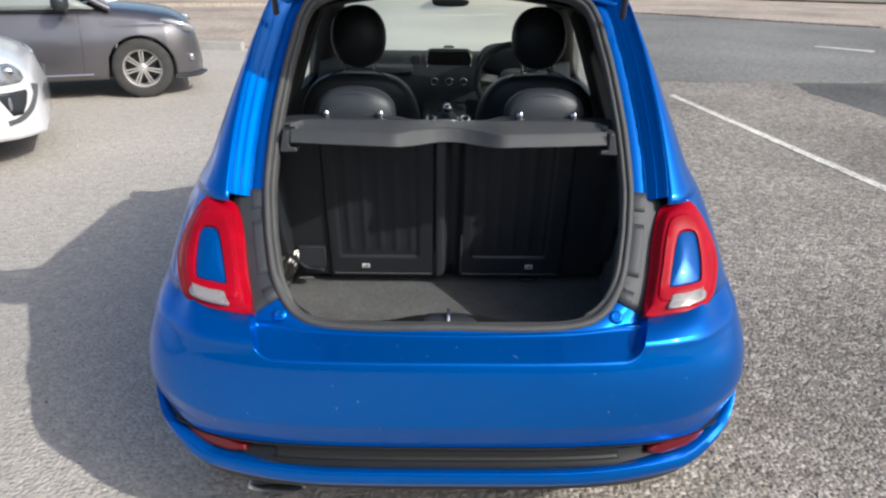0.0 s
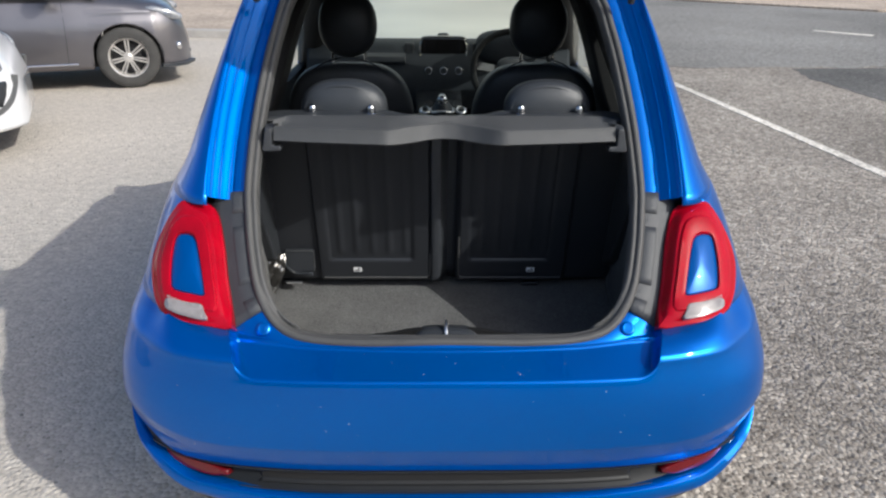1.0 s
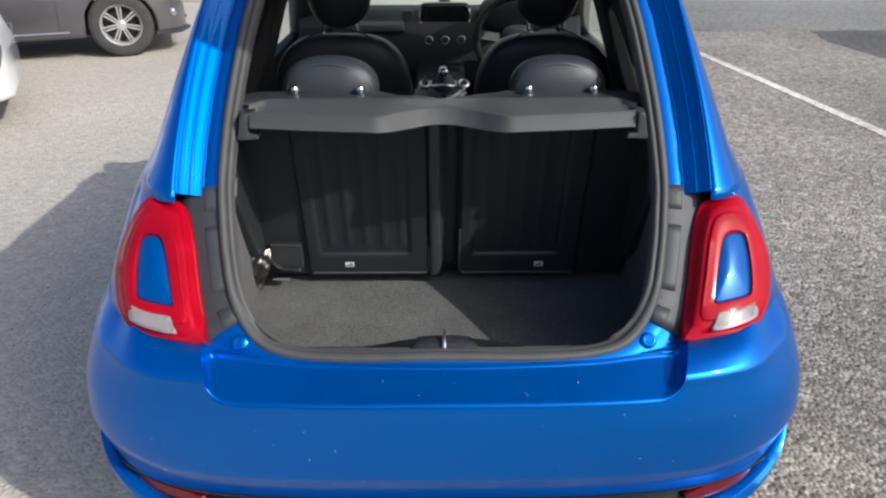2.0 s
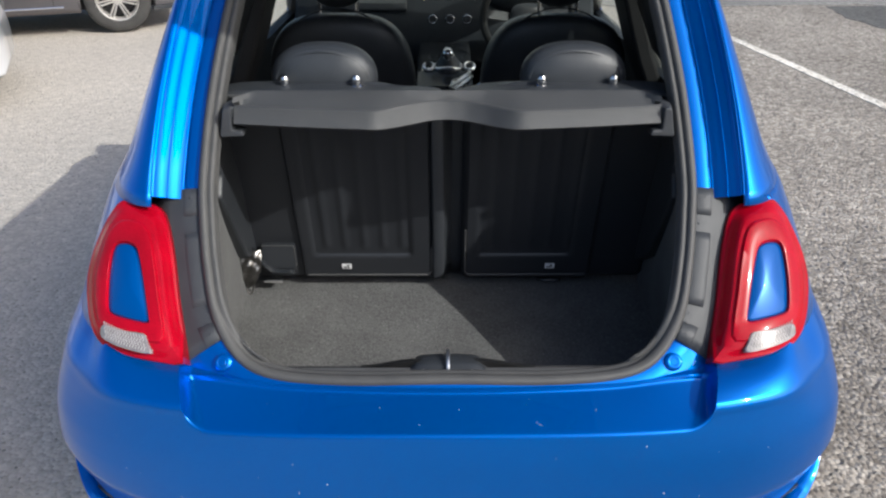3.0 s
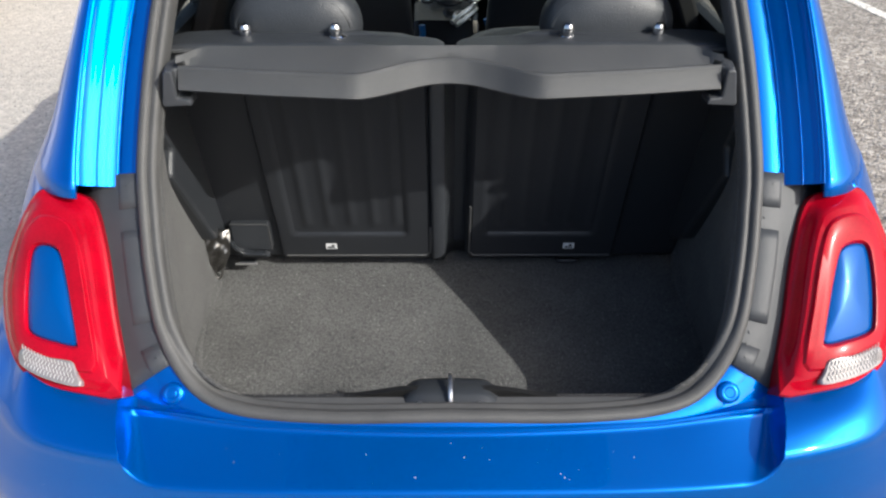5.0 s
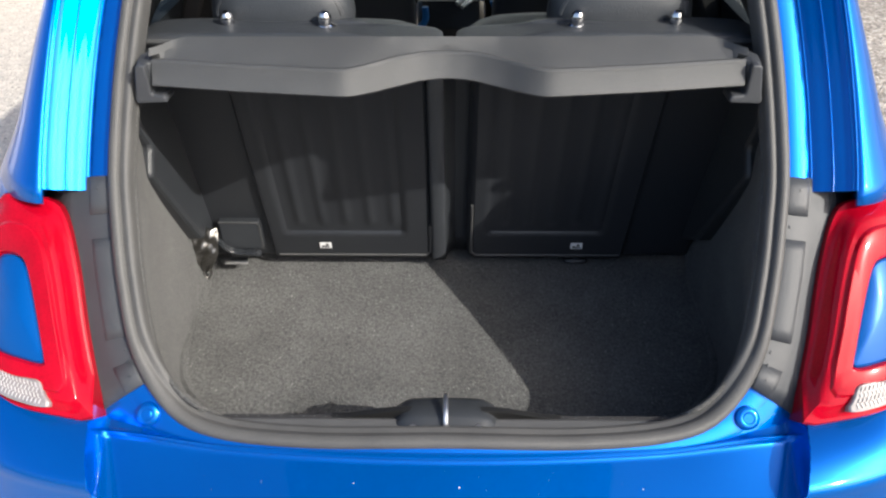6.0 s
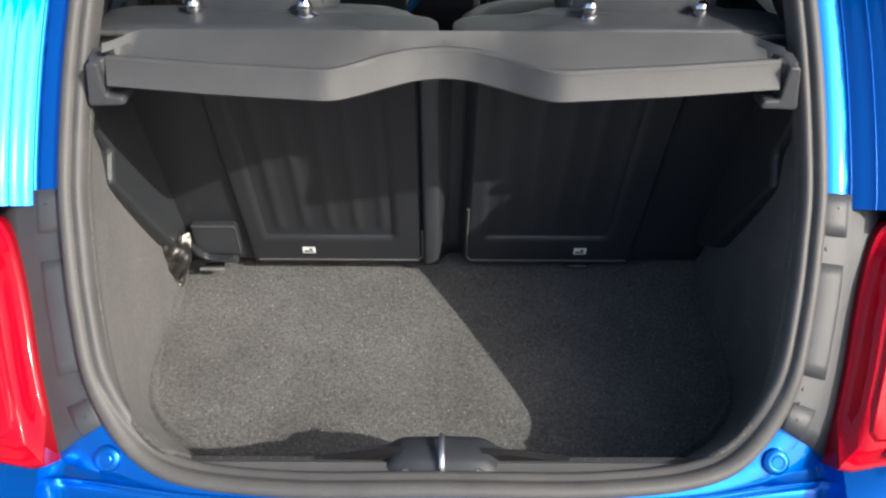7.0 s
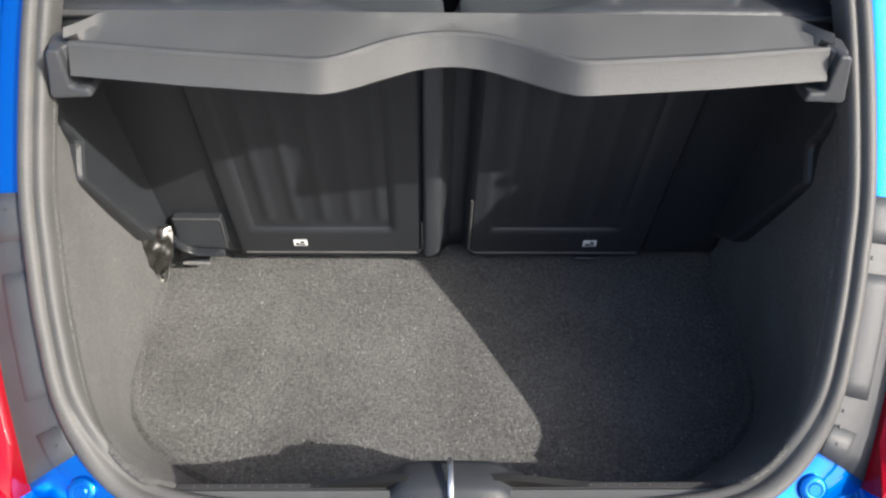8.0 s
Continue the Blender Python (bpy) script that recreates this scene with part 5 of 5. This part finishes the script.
part("gear_knob", shape("gear_knob", *blob((0.013, 3.42, 0.885), (0.024, 0.024, 0.026), 1.0, 1.0, 20, 12), CHROME), gaiter, "chrome gear knob")
for x, y, z in ((-0.065, 3.45, 0.826), (0.10, 3.45, 0.826), (0.050, 3.36, 0.782)):
    part("console_ring", shape("console_ring", *turned([(0.014, 0.002), (0.016, 0.010), (0.021, 0.012), (0.025, 0.008), (0.026, 0.0)], (x, y, z), (0, -0.6, 1), 20), SATIN), CONSOLE, "chrome ring", thick=0.001)
brake = merge(sweep(spline([(0.020, 3.24, 0.800), (0.050, 3.27, 0.816), (0.088, 3.33, 0.826), (0.10, 3.42, 0.81)], 16), circle(0.008, 10)), sweep(spline([(0.034, 3.21, 0.800), (0.064, 3.24, 0.814), (0.098, 3.30, 0.822), (0.108, 3.40, 0.80)], 16), circle(0.007, 10)))
part("handbrake", shape("handbrake", *brake, SATIN), CONSOLE, "handbrake lever")
a = Vector((0, -0.88, 0.47)).normalized()
c = Vector((0.345, 3.60, 0.99))
u = Vector((1, 0, 0))
w2 = a.cross(u)
ringpts = [c + (u * math.cos(t) + w2 * math.sin(t)) * 0.185 for t in np.linspace(0, 2 * math.pi, 41)[:-1]]
wheel_ob = part("steering_wheel", shape("steering_wheel", *sweep(ringpts, circle(0.016, 10), normal=a, closed=True), SATIN_BLACK), CAR, "leather steering wheel")
part("wheel_hub", shape("wheel_hub", *blob(c - a * 0.02, (0.075, 0.035, 0.065), 0.7, 0.7), BLACK), wheel_ob)
for t in (0.1, math.pi - 0.1, -math.pi / 2):
    d = u * math.cos(t) + w2 * math.sin(t)
    part("spoke", shape("spoke", *sweep([c - a * 0.02 + d * 0.05, c + d * 0.18], [(-0.018, -0.006), (0.018, -0.006), (0.018, 0.006), (-0.018, 0.006)], normal=a), TRIM), wheel_ob, "dark grey spoke")
part("instrument_pod", shape("instrument_pod", *blob((0.345, 3.86, 1.055), (0.165, 0.10, 0.085), 0.7, 0.8), INTERIOR), DASH, "rounded instrument hood")
part("sensor_pod", shape("sensor_pod", *blob((0.025, 4.05, 1.09), (0.03, 0.02, 0.012), 0.7, 0.8), BLACK), DASH)
g = blob((0.024, 3.62, 1.362), (0.088, 0.018, 0.030), 0.5, 0.5)
part("rear_view_mirror", shape("rear_view_mirror", *g, BLACK), CAR, "black rear-view mirror")

# ---- the raised tailgate ----
HINGE = np.array((0, 2.31, 1.502))
UP = np.array((0, -0.85, 0.53))
UP /= np.linalg.norm(UP)
OUT = np.array((0, 0.53, 0.85))
OUT /= np.linalg.norm(OUT)


def gate(a, t, h=0.0):
    w = np.interp(t, [0, 0.1, 0.45, 0.75, 0.93, 1.0], [0.43, 0.485, 0.53, 0.53, 0.47, 0.38])
    bow = 0.10 * math.sin(min(t, 1) * math.pi) * 0.6 + 0.03 * (1 - a * a)
    p = HINGE + UP * t * 0.97 + OUT * (bow + h)
    return np.array((a * w, p[1], p[2]))


TS, AS = np.linspace(0, 1, 30), np.linspace(-1, 1, 25)
v, f = grid([[gate(a, t) for a in AS] for t in TS])
keepf = []
for q in f:
    i, j = q[0] // 25, q[0] % 25
    tm, am = (TS[i] + TS[i + 1]) / 2, (AS[j] + AS[j + 1]) / 2
    if not (0.09 < tm < 0.50 and abs(am) < 0.83):
        keepf.append(q)
GATE = part("tailgate", shape("tailgate", v, keepf, PAINT), CAR, "raised blue tailgate", thick=0.03, offset=-1.0)
pane = grid([[gate(a * 0.85, 0.08 + 0.43 * t, -0.004) for a in np.linspace(-1, 1, 13)] for t in np.linspace(0, 1, 10)])
part("rear_window", shape("rear_window", *pane, TINTED), GATE, "tinted rear window glass")
inner_trim = grid([[gate(a * 0.86, 0.54 + 0.42 * t, -0.05) for a in np.linspace(-1, 1, 13)] for t in np.linspace(0, 1, 8)])
part("tailgate_trim", shape("tailgate_trim", *inner_trim, BLACK), GATE, "black inner trim", thick=0.008)
for s in (1, -1):
    g = sweep([(s * 0.50, 2.18, 1.405), tuple(gate(s * 0.93, 0.36, -0.03))], circle(0.009, 8))
    part("gas_strut", shape("gas_strut", *g, BLACK), GATE, "black gas strut")


# ---- ground, road, pavement, lines ----
def flat(name, outline, z0, z1, mat, label="", category="", kind="structure", bevel=0.0):
    ob = new(name, shape(name, *prism(outline, 2, z0, z1), mat, smooth=False))
    if bevel:
        mod = ob.modifiers.new("edges", "BEVEL")
        mod.width, mod.segments = bevel, 2
    return tagged(ob, label, category, kind=kind)


rows = []
for y in np.concatenate([[-400, -100, -30, -10], np.linspace(-4, 12, 81), [14, 18, 24, 40, 100, 400, 1500]]):
    row = []
    for x in np.concatenate([[-1500, -300, -60, -20], np.linspace(-8, 8, 81), [20, 60, 300, 1500]]):
        z = 0.002 * noise.noise(Vector((x * 0.8, y * 0.8, 0))) - 0.004 if abs(x) < 9 and -5 < y < 13 else -0.004
        row.append((x, y, z))
    rows.append(row)
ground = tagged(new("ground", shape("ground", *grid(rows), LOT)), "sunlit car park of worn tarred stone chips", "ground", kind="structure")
def ragged(points, n, amount, freq, seed):
    """A broken edge through the given points."""
    return [(float(p[0] + amount * noise.noise(Vector((p[0] * freq, p[1] * freq, seed)))), float(p[1] + amount * noise.noise(Vector((p[0] * freq, p[1] * freq, seed + 5))))) for p in spline(points, n)]


flat("road", ragged([(-2.2, 12.5), (-0.5, 11.0), (1.0, 9.9), (3.0, 9.75), (4.6, 9.78), (6.0, 9.83), (12.0, 9.95)], 150, 0.13, 2.6, 1.0) + [(40, 10.6), (40, 4.0), (60, 4), (60, 15), (10.4, 17.6), (5.7, 21.2), (0, 24.5), (-8, 26)], -0.003, 0.004, ROAD, "smooth grey tarred road", "road")
# darker patch of ground with an uneven outline, up to the road edge
edge_pts = spline([(4.66, 9.70), (4.62, 9.3), (4.62, 8.8), (4.66, 8.3), (4.75, 7.6), (4.95, 6.8), (6.2, 6.2), (9.0, 6.3), (11, 6.8)], 90)
PATCH_EDGE = [tuple(np.array(p) + 0.09 * np.array((noise.noise(Vector((p[0] * 4, p[1] * 4, 0))), noise.noise(Vector((p[0] * 4, p[1] * 4, 7)))))) for p in edge_pts[:-1]] + [(11, 6.8), (11, 9.9), (6.0, 9.79)]
flat("dark_patch", PATCH_EDGE, -0.012, -0.0008, DARK_CHIPS, "dark patch of ground at the road edge", "tar patch")
flat("pavement", [(-8, 26), (0, 24.6), (5.7, 21.3), (10.4, 17.7), (60, 15.1), (60, 30), (20, 27), (8, 30), (-8, 32)], -0.02, 0.05, PAVING, "sandy pavement beyond the road", "pavement", bevel=0.02)
flat("verge", [(-30, 13.0), (-4.4, 13.05), (-3.3, 12.75), (-2.0, 12.55), (-1.9, 14.5), (-2.6, 20), (-4, 26), (-8, 40), (-60, 40)], -0.02, 0.03, PAVING, "bare sandy verge", "verge")
KERB = thing("kerb", (-4, 12.6, 0), "pale painted concrete kerb at the edge of the verge", "kerb", kind="structure")
a0, a1 = np.array((-3.32, 12.42)), np.array((-4.35, 12.55))
for k in range(14):
    p0, p1 = a0 + (a1 - a0) * k * 1.0 * 1.0, a0 + (a1 - a0) * (k * 1.0 + 0.985)
    d = (p1 - p0) / np.linalg.norm(p1 - p0)
    n = np.array((d[1], -d[0]))
    o = [p0, p1, p1 + n * 0.16, p0 + n * 0.16]
    part("kerb_stone", shape("kerb_stone", *prism([tuple(q) for q in o], 2, -0.02, 0.13), CONCRETE, smooth=False), KERB, bevel=0.015)
for k in range(10):
    o = [(-8.6 + k * 1.01, 21.4 + 0.25 * k), (-7.6 + k * 1.01, 21.65 + 0.25 * k), (-7.6 + k * 1.01, 21.85 + 0.25 * k), (-8.6 + k * 1.01, 21.6 + 0.25 * k)]
    if k < 5:
        part("kerb_stone", shape("kerb_stone", *prism(o, 2, -0.02, 0.10), PAVING, smooth=False), KERB, bevel=0.015)


def line(name, pts, width, label, z=0.0):
    pts = np.array(pts, float)
    rows = []
    for i, p in enumerate(spline(pts, 60)):
        d = pts[-1] - pts[0]
        d /= np.linalg.norm(d)
        n = np.array((d[1], -d[0]))
        wob = 0.006 * noise.noise(Vector((i * 0.7, 3.1, 0)))
        rows.append([(*(p - n * (width / 2 + wob)), z), (*(p + n * (width / 2 - wob)), z)])
    v, f = grid(rows)
    ob = new(name, shape(name, v, f, WHITE_LINE, smooth=False))
    mod = ob.modifiers.new("thickness", "SOLIDIFY")
    mod.thickness, mod.offset = 0.008, -1
    return tagged(ob, label, "road marking", kind="structure")


line("bay_line", [(2.785, 8.75), (3.012, 7.0), (3.258, 5.1), (3.52, 3.1)], 0.098, "worn white painted parking bay line")
line("lane_line", [(7.0, 13.87), (7.35, 13.53), (7.72, 13.18)], 0.22, "short worn white line on the road", 0.009)
line("lane_line", [(-1.6, 19.3), (0.2, 19.9), (1.8, 20.6)], 0.28, "short worn white line on the road", 0.009)
line("lane_line", [(-1.9, 17.2), (-0.6, 18.3)], 0.28, "short worn white line on the road", 0.009)
WALL_FAR = thing("boundary_wall", (16, 27, 0), "low dark wall with a pale coping beyond the road", "wall", kind="structure")
g = prism([(7.4, 29.2), (20, 24.2), (60, 20.5), (60, 20.9), (20.1, 24.6), (7.5, 29.6)], 2, 0.0, 0.55)
part("wall_face", shape("wall_face", *g, DARK_CHIPS, smooth=False), WALL_FAR)
g = prism([(10.5, 27.75), (20, 24.0), (60, 20.3), (60, 21.0), (20.1, 24.75), (10.6, 28.4)], 2, 0.10, 0.24)
part("coping", shape("coping", *g, CONCRETE, smooth=False), WALL_FAR, bevel=0.02)

# loose chips near the car
rng = np.random.default_rng(4)
verts, faces = [], []
for k in range(15000):
    if k < 9500:
        x, y = 0.85 + 2.9 * rng.random() ** 1.3, 1.2 + 5.2 * rng.random()
    else:
        x, y = -3.6 + 2.9 * rng.random(), 1.2 + 5.5 * rng.random()
    r = 0.0035 + 0.0085 * rng.random() ** 2.2 if x > 0 else 0.002 + 0.004 * rng.random() ** 2.2
    base = len(verts)
    a = rng.random() * 6.28
    sx, sy = r * (0.8 + 0.7 * rng.random()), r * (0.7 + 0.5 * rng.random())
    z = 0.002 * noise.noise(Vector((x * 0.8, y * 0.8, 0))) - 0.004
    for i in range(5):
        b = a + i * 1.2566 + 0.4 * rng.random()
        verts.append((x + sx * math.cos(b), y + sy * math.sin(b), z - 0.001 + 0.3 * r * rng.random()))
    verts.append((x + r * 0.3 * (rng.random() - 0.5), y, z + r * (0.55 + 0.5 * rng.random())))
    faces += [(base + i, base + (i + 1) % 5, base + 5) for i in range(5)]
me = bpy.data.meshes.new("stone_chips")
me.from_pydata(verts, [], faces)
me.materials.append(STONES)
tagged(new("stone_chips", me), "loose grey stone chips scattered over the tar", "gravel", kind="stuff")


# ---- parked cars ----
def flank(z):
    """Half width of a car body at height z, as a share of its widest: tucked under the sill, leaning in to the windows."""
    return 1 - (0.05 * ((0.55 - z) / 0.4) ** 2 if z < 0.55 else 0.016 * ((z - 0.55) / 0.15) ** 2 if z < 0.70 else 0.016 + 0.094 * (z - 0.70) / 0.25)


def parked_car(name, label, paint, nose, tops, plan, wheel_r, rim_r, base=2.60, tall=1.48):
    """A parked car, nose along +x, its front axle at the origin: tops and plan give bonnet height and half width along it."""
    car = thing(name, (0, 0, 0), label, "car")
    tail = -base - 0.75
    R = wheel_r + 0.030
    xs = sorted(set([round(v, 3) for v in np.concatenate([np.linspace(tail, nose, 70), np.linspace(-R, R, 31), np.linspace(-base - R, -base + R, 31)])]))

    def arch_z(x):
        for c in (0, -base):
            if abs(x - c) < R:
                return wheel_r + math.sqrt(max(R * R - (x - c) ** 2, 0))
        return 0.0

    rows = []
    for x in xs:
        w, top = lerp(plan, x), lerp(tops, x)
        zb = max(0.22, arch_z(x))
        half = []
        for k in range(15):
            z = zb + (top - 0.10 - zb) * k / 14
            bulge = w * flank(z) + 0.008 * math.exp(-((z - 0.80) / 0.02) ** 2)
            half.append((bulge, z))
        half += [(w * 0.87, top - 0.05), (w * 0.82, top - 0.022), (w * 0.7, top - 0.004), (w * 0.35, top + 0.012), (0, top + 0.016)]
        rows.append([(x, -a, z) for a, z in half] + [(x, a, z) for a, z in half[-2::-1]])
    v, f = grid(rows)
    nc = len(rows[0])
    f += [tuple(range(nc)), tuple(range(len(v) - 1, len(v) - nc - 1, -1))]
    part("body", shape("body", v, f, paint, sharp=40), car, thick=0.008)
    hips = [(-0.35, 0.78), (-1.0, 0.80), (-2.4, 0.79), (tail + 0.12, 0.70)]
    sill_rows = []
    for t in np.linspace(0, 1, 10):
        z = lerp(tops, -1.2) - 0.03 + (tall - lerp(tops, -1.2) + 0.03) * t
        a0, a1 = -0.25 - 0.95 * t, tail + 0.10 + 0.45 * t ** 2
        inset = 0.20 * t ** 1.4
        sill_rows.append([(a0 + (a1 - a0) * k / 20, -(lerp(sorted(hips), a0 + (a1 - a0) * k / 20) - inset), z) for k in range(21)] + [(a1 - (a1 - a0) * k / 20, lerp(sorted(hips), a1 - (a1 - a0) * k / 20) - inset, z) for k in range(21)])
    n_p = 42
    for nm, c0, c1, lab in (("side_window", 1, 9, "dark side window"), ("side_window", 10, 19, "dark side window"), ("rear_window", 20, 21, "dark rear window"), ("side_window", 22, 31, "dark side window"), ("side_window", 32, 40, "dark side window"), ("windscreen", 41, 42, "dark windscreen")):
        pane = [[row[c % n_p] for c in range(c0, c1 + 1)] for row in sill_rows]
        part(nm, shape(nm, *grid(pane), DARK_GLASS), car, lab, thick=0.004)
    top_row = sill_rows[-1]
    roof_rows = [[(p[0] + (q[0] - p[0]) * t, p[1] + (q[1] - p[1]) * t, p[2] + 0.05 * math.sin(t * math.pi)) for t in np.linspace(0, 1, 11)] for p, q in zip(top_row[:21], top_row[:20:-1])]
    part("roof", shape("roof", *grid(roof_rows), paint), car, thick=0.02)
    for s in (-1, 1):
        for t0 in (0.0, 0.46, 1.0):
            i = int(20 * t0)
            pts = [sill_rows[r][i] if s < 0 else sill_rows[r][41 - i] for r in range(10)]
            part("window_pillar", shape("window_pillar", *sweep([(p[0], p[1] + s * 0.002, p[2]) for p in pts], circle(0.035 if t0 != 0.46 else 0.03, 8)), paint), car)
        belt = [(x, s * (lerp(plan, x) * 0.905 + 0.004), lerp(tops, x) - 0.045) for x in np.linspace(-0.45, -base, 16)]
        part("belt_moulding", shape("belt_moulding", *sweep(belt, circle(0.006, 6)), BLACK), car, "black belt moulding")
        strip = [(x, s * (lerp(plan, x) * 0.995), 0.285) for x in np.linspace(-0.50, -base + 0.5, 12)]
        part("sill_strip", shape("sill_strip", *sweep(strip, circle(0.010, 6)), CHROME), car, "chrome sill strip")
        for xd in (-0.62, -1.72, -2.3):
            groove = [(xd + 0.05 * math.sin(z * 2), s * (lerp(plan, xd) * flank(z) + 0.001), z) for z in np.linspace(0.30, lerp(tops, xd) - 0.07, 12)]
            part("door_gap", shape("door_gap", *sweep(groove, circle(0.0022, 5)), INK), car)
        hz = lerp(tops, -1.5) - 0.17
        part("door_handle", shape("door_handle", *sweep([(x, s * (lerp(plan, x) + 0.012), hz) for x in (-1.45, -1.50, -1.60, -1.65)], circle(0.014, 8)), paint), car)
        mirror = part("door_mirror", shape("door_mirror", *blob((-0.70, s * (lerp(plan, -0.5) + 0.13), lerp(tops, -0.6) + 0.06), (0.085, 0.12, 0.085), 0.75, 0.8), BLACK), car, "dark door mirror")
        part("mirror_foot", shape("mirror_foot", *sweep([(-0.68, s * (lerp(plan, -0.5) - 0.06), lerp(tops, -0.6) - 0.03), (-0.69, s * (lerp(plan, -0.5) + 0.08), lerp(tops, -0.6) + 0.02)], circle(0.028, 8)), BLACK), mirror)
        for cx in (0, -base):
            wheel((cx, s * (lerp(plan, cx) - 0.115), wheel_r), s, wheel_r, rim_r, car, spokes=7, axis=(0, 1, 0), gap=0.014)
            liner = grid([[(cx + (R + 0.012) * math.cos(a), s * y, wheel_r + (R + 0.012) * math.sin(a)) for y in (0.3, 0.6, lerp(plan, cx) - 0.012)] for a in np.linspace(-0.2, math.pi + 0.2, 22)])
            part("arch_liner", shape("arch_liner", *liner, LINER), car, thick=0.004)
    part("underbody", shape("underbody", *box(tail + 0.2, nose - 0.2, -0.55, 0.55, 0.2, 0.3), LINER, smooth=False), car)
    return car


GREY_TOPS = [(-3.5, 0.95), (-3.2, 1.0), (-2.2, 1.0), (-0.9, 0.985), (-0.5, 0.98), (-0.2, 0.965), (0.1, 0.935), (0.35, 0.89), (0.48, 0.83), (0.56, 0.75), (0.61, 0.66), (0.66, 0.5)]
GREY_PLAN = [(-3.5, 0.60), (-3.3, 0.76), (-2.6, 0.86), (-1.3, 0.875), (0, 0.87), (0.3, 0.85), (0.45, 0.79), (0.55, 0.70), (0.61, 0.58), (0.66, 0.45)]
grey = parked_car("hatchback_car", "dark grey metallic hatchback with bright alloy wheels, parked beside the verge", PAINT_GREY, 0.66, GREY_TOPS, GREY_PLAN, 0.325, 0.203)
for s in (-1, 1):
    g = blob((0.42, s * 0.765, 0.775), (0.19, 0.04, 0.055), 0.8, 0.8, 24, 12, bend=lambda x, y, z: (x, y - s * 0.22 * (x + 0.2) * 0.6, z - 0.25 * x))
    part("headlamp", shape("headlamp", *g, LAMP_GLASS), grey, "swept-back headlamp")
    g = blob((0.53, s * 0.70, 0.42), (0.035, 0.05, 0.05), 0.8, 0.8)
    part("fog_lamp", shape("fog_lamp", *g, CHROME), grey, "round fog lamp")
    lip = sweep([(0.33, s * 0.85, 0.235), (0.46, s * 0.79, 0.225), (0.58, s * 0.67, 0.22), (0.68, s * 0.40, 0.22)], [(-0.02, -0.02), (0.025, -0.02), (0.025, 0.012), (-0.02, 0.02)])
    part("bumper_lip", shape("bumper_lip", *lip, BLACK), grey, "black front lip")
grey.matrix_basis = pose(-3.62, 9.02, 0, 0, 0, 20)

WHITE_TOPS = [(-3.5, 0.98), (-3.2, 1.04), (-0.6, 1.01), (-0.2, 0.985), (0.2, 0.93), (0.5, 0.865), (0.64, 0.81), (0.73, 0.74), (0.79, 0.64), (0.83, 0.5)]
WHITE_PLAN = [(-3.5, 0.60), (-3.3, 0.78), (-2.6, 0.87), (-1.3, 0.88), (0, 0.885), (0.3, 0.87), (0.5, 0.83), (0.64, 0.76), (0.74, 0.66), (0.82, 0.50)]
white = parked_car("compact_car", "white compact car with dark fog lamp recesses, parked nose outwards", PAINT_WHITE, 0.82, WHITE_TOPS, WHITE_PLAN, 0.316, 0.22)
for s in (-1, 1):
    def on_skin(x, z, out):
        return (x, s * (lerp(WHITE_PLAN, x) * flank(z) + out), z)
    lamp_rows = [[on_skin(x0 + (x1 - x0) * t, z, 0.006 + 0.012 * math.sin(t * math.pi)) for t in np.linspace(0, 1, 12)] for z, x0, x1 in ((0.78, 0.42, 0.66), (0.755, 0.40, 0.70), (0.71, 0.42, 0.735), (0.66, 0.48, 0.745), (0.635, 0.55, 0.72))]
    hl = part("headlamp", shape("headlamp", *grid(lamp_rows), LAMP_GLASS), white, "swept headlamp", thick=0.02)
    for bx in (0.52, 0.65):
        part("lamp_bowl", shape("lamp_bowl", *blob(on_skin(bx, 0.715, 0.012), (0.05, 0.02, 0.045), 1, 1), CHROME), hl, "bright lamp bowl")
    rec = [[on_skin(x0 + (x1 - x0) * t, z, 0.005) for t in np.linspace(0, 1, 10)] for z, x0, x1 in ((0.575, 0.56, 0.745), (0.55, 0.565, 0.75), (0.48, 0.60, 0.735), (0.40, 0.64, 0.70))]
    fr = part("fog_recess", shape("fog_recess", *grid(rec), BLACK), white, "black fog lamp recess", thick=0.012)
    part("fog_lamp", shape("fog_lamp", *blob(on_skin(0.635, 0.49, 0.008), (0.014, 0.012, 0.05), 1, 1), LAMP_GLASS), fr, "fog lamp")
    lip = sweep(spline([(*on_skin(0.60, 0.35, 0.0)[:2], 0.35), (*on_skin(0.68, 0.37, 0.0)[:2], 0.37), (*on_skin(0.75, 0.43, 0.0)[:2], 0.43), (*on_skin(0.79, 0.53, 0.0)[:2], 0.53), (*on_skin(0.80, 0.60, 0.0)[:2], 0.60)], 20), [(-0.012, -0.018), (0.012, -0.018), (0.012, 0.018), (-0.012, 0.018)])
    part("bumper_strip", shape("bumper_strip", *lip, SILL_GREY), white, "grey bumper strip")
white.matrix_basis = pose(-4.09, 5.80, 0, 0, 0, 24)

# added wall, never in view: a dark band for the blue paint to reflect
g = prism([(-30, -13.0), (30, -13.0), (30, -13.3), (-30, -13.3)], 2, 0.0, 2.6)
tagged(new("reflection_wall", shape("reflection_wall", *g, UNSEEN_WALL, smooth=False)), "added unseen wall that darkens reflections in the car paint", "wall", kind="structure")
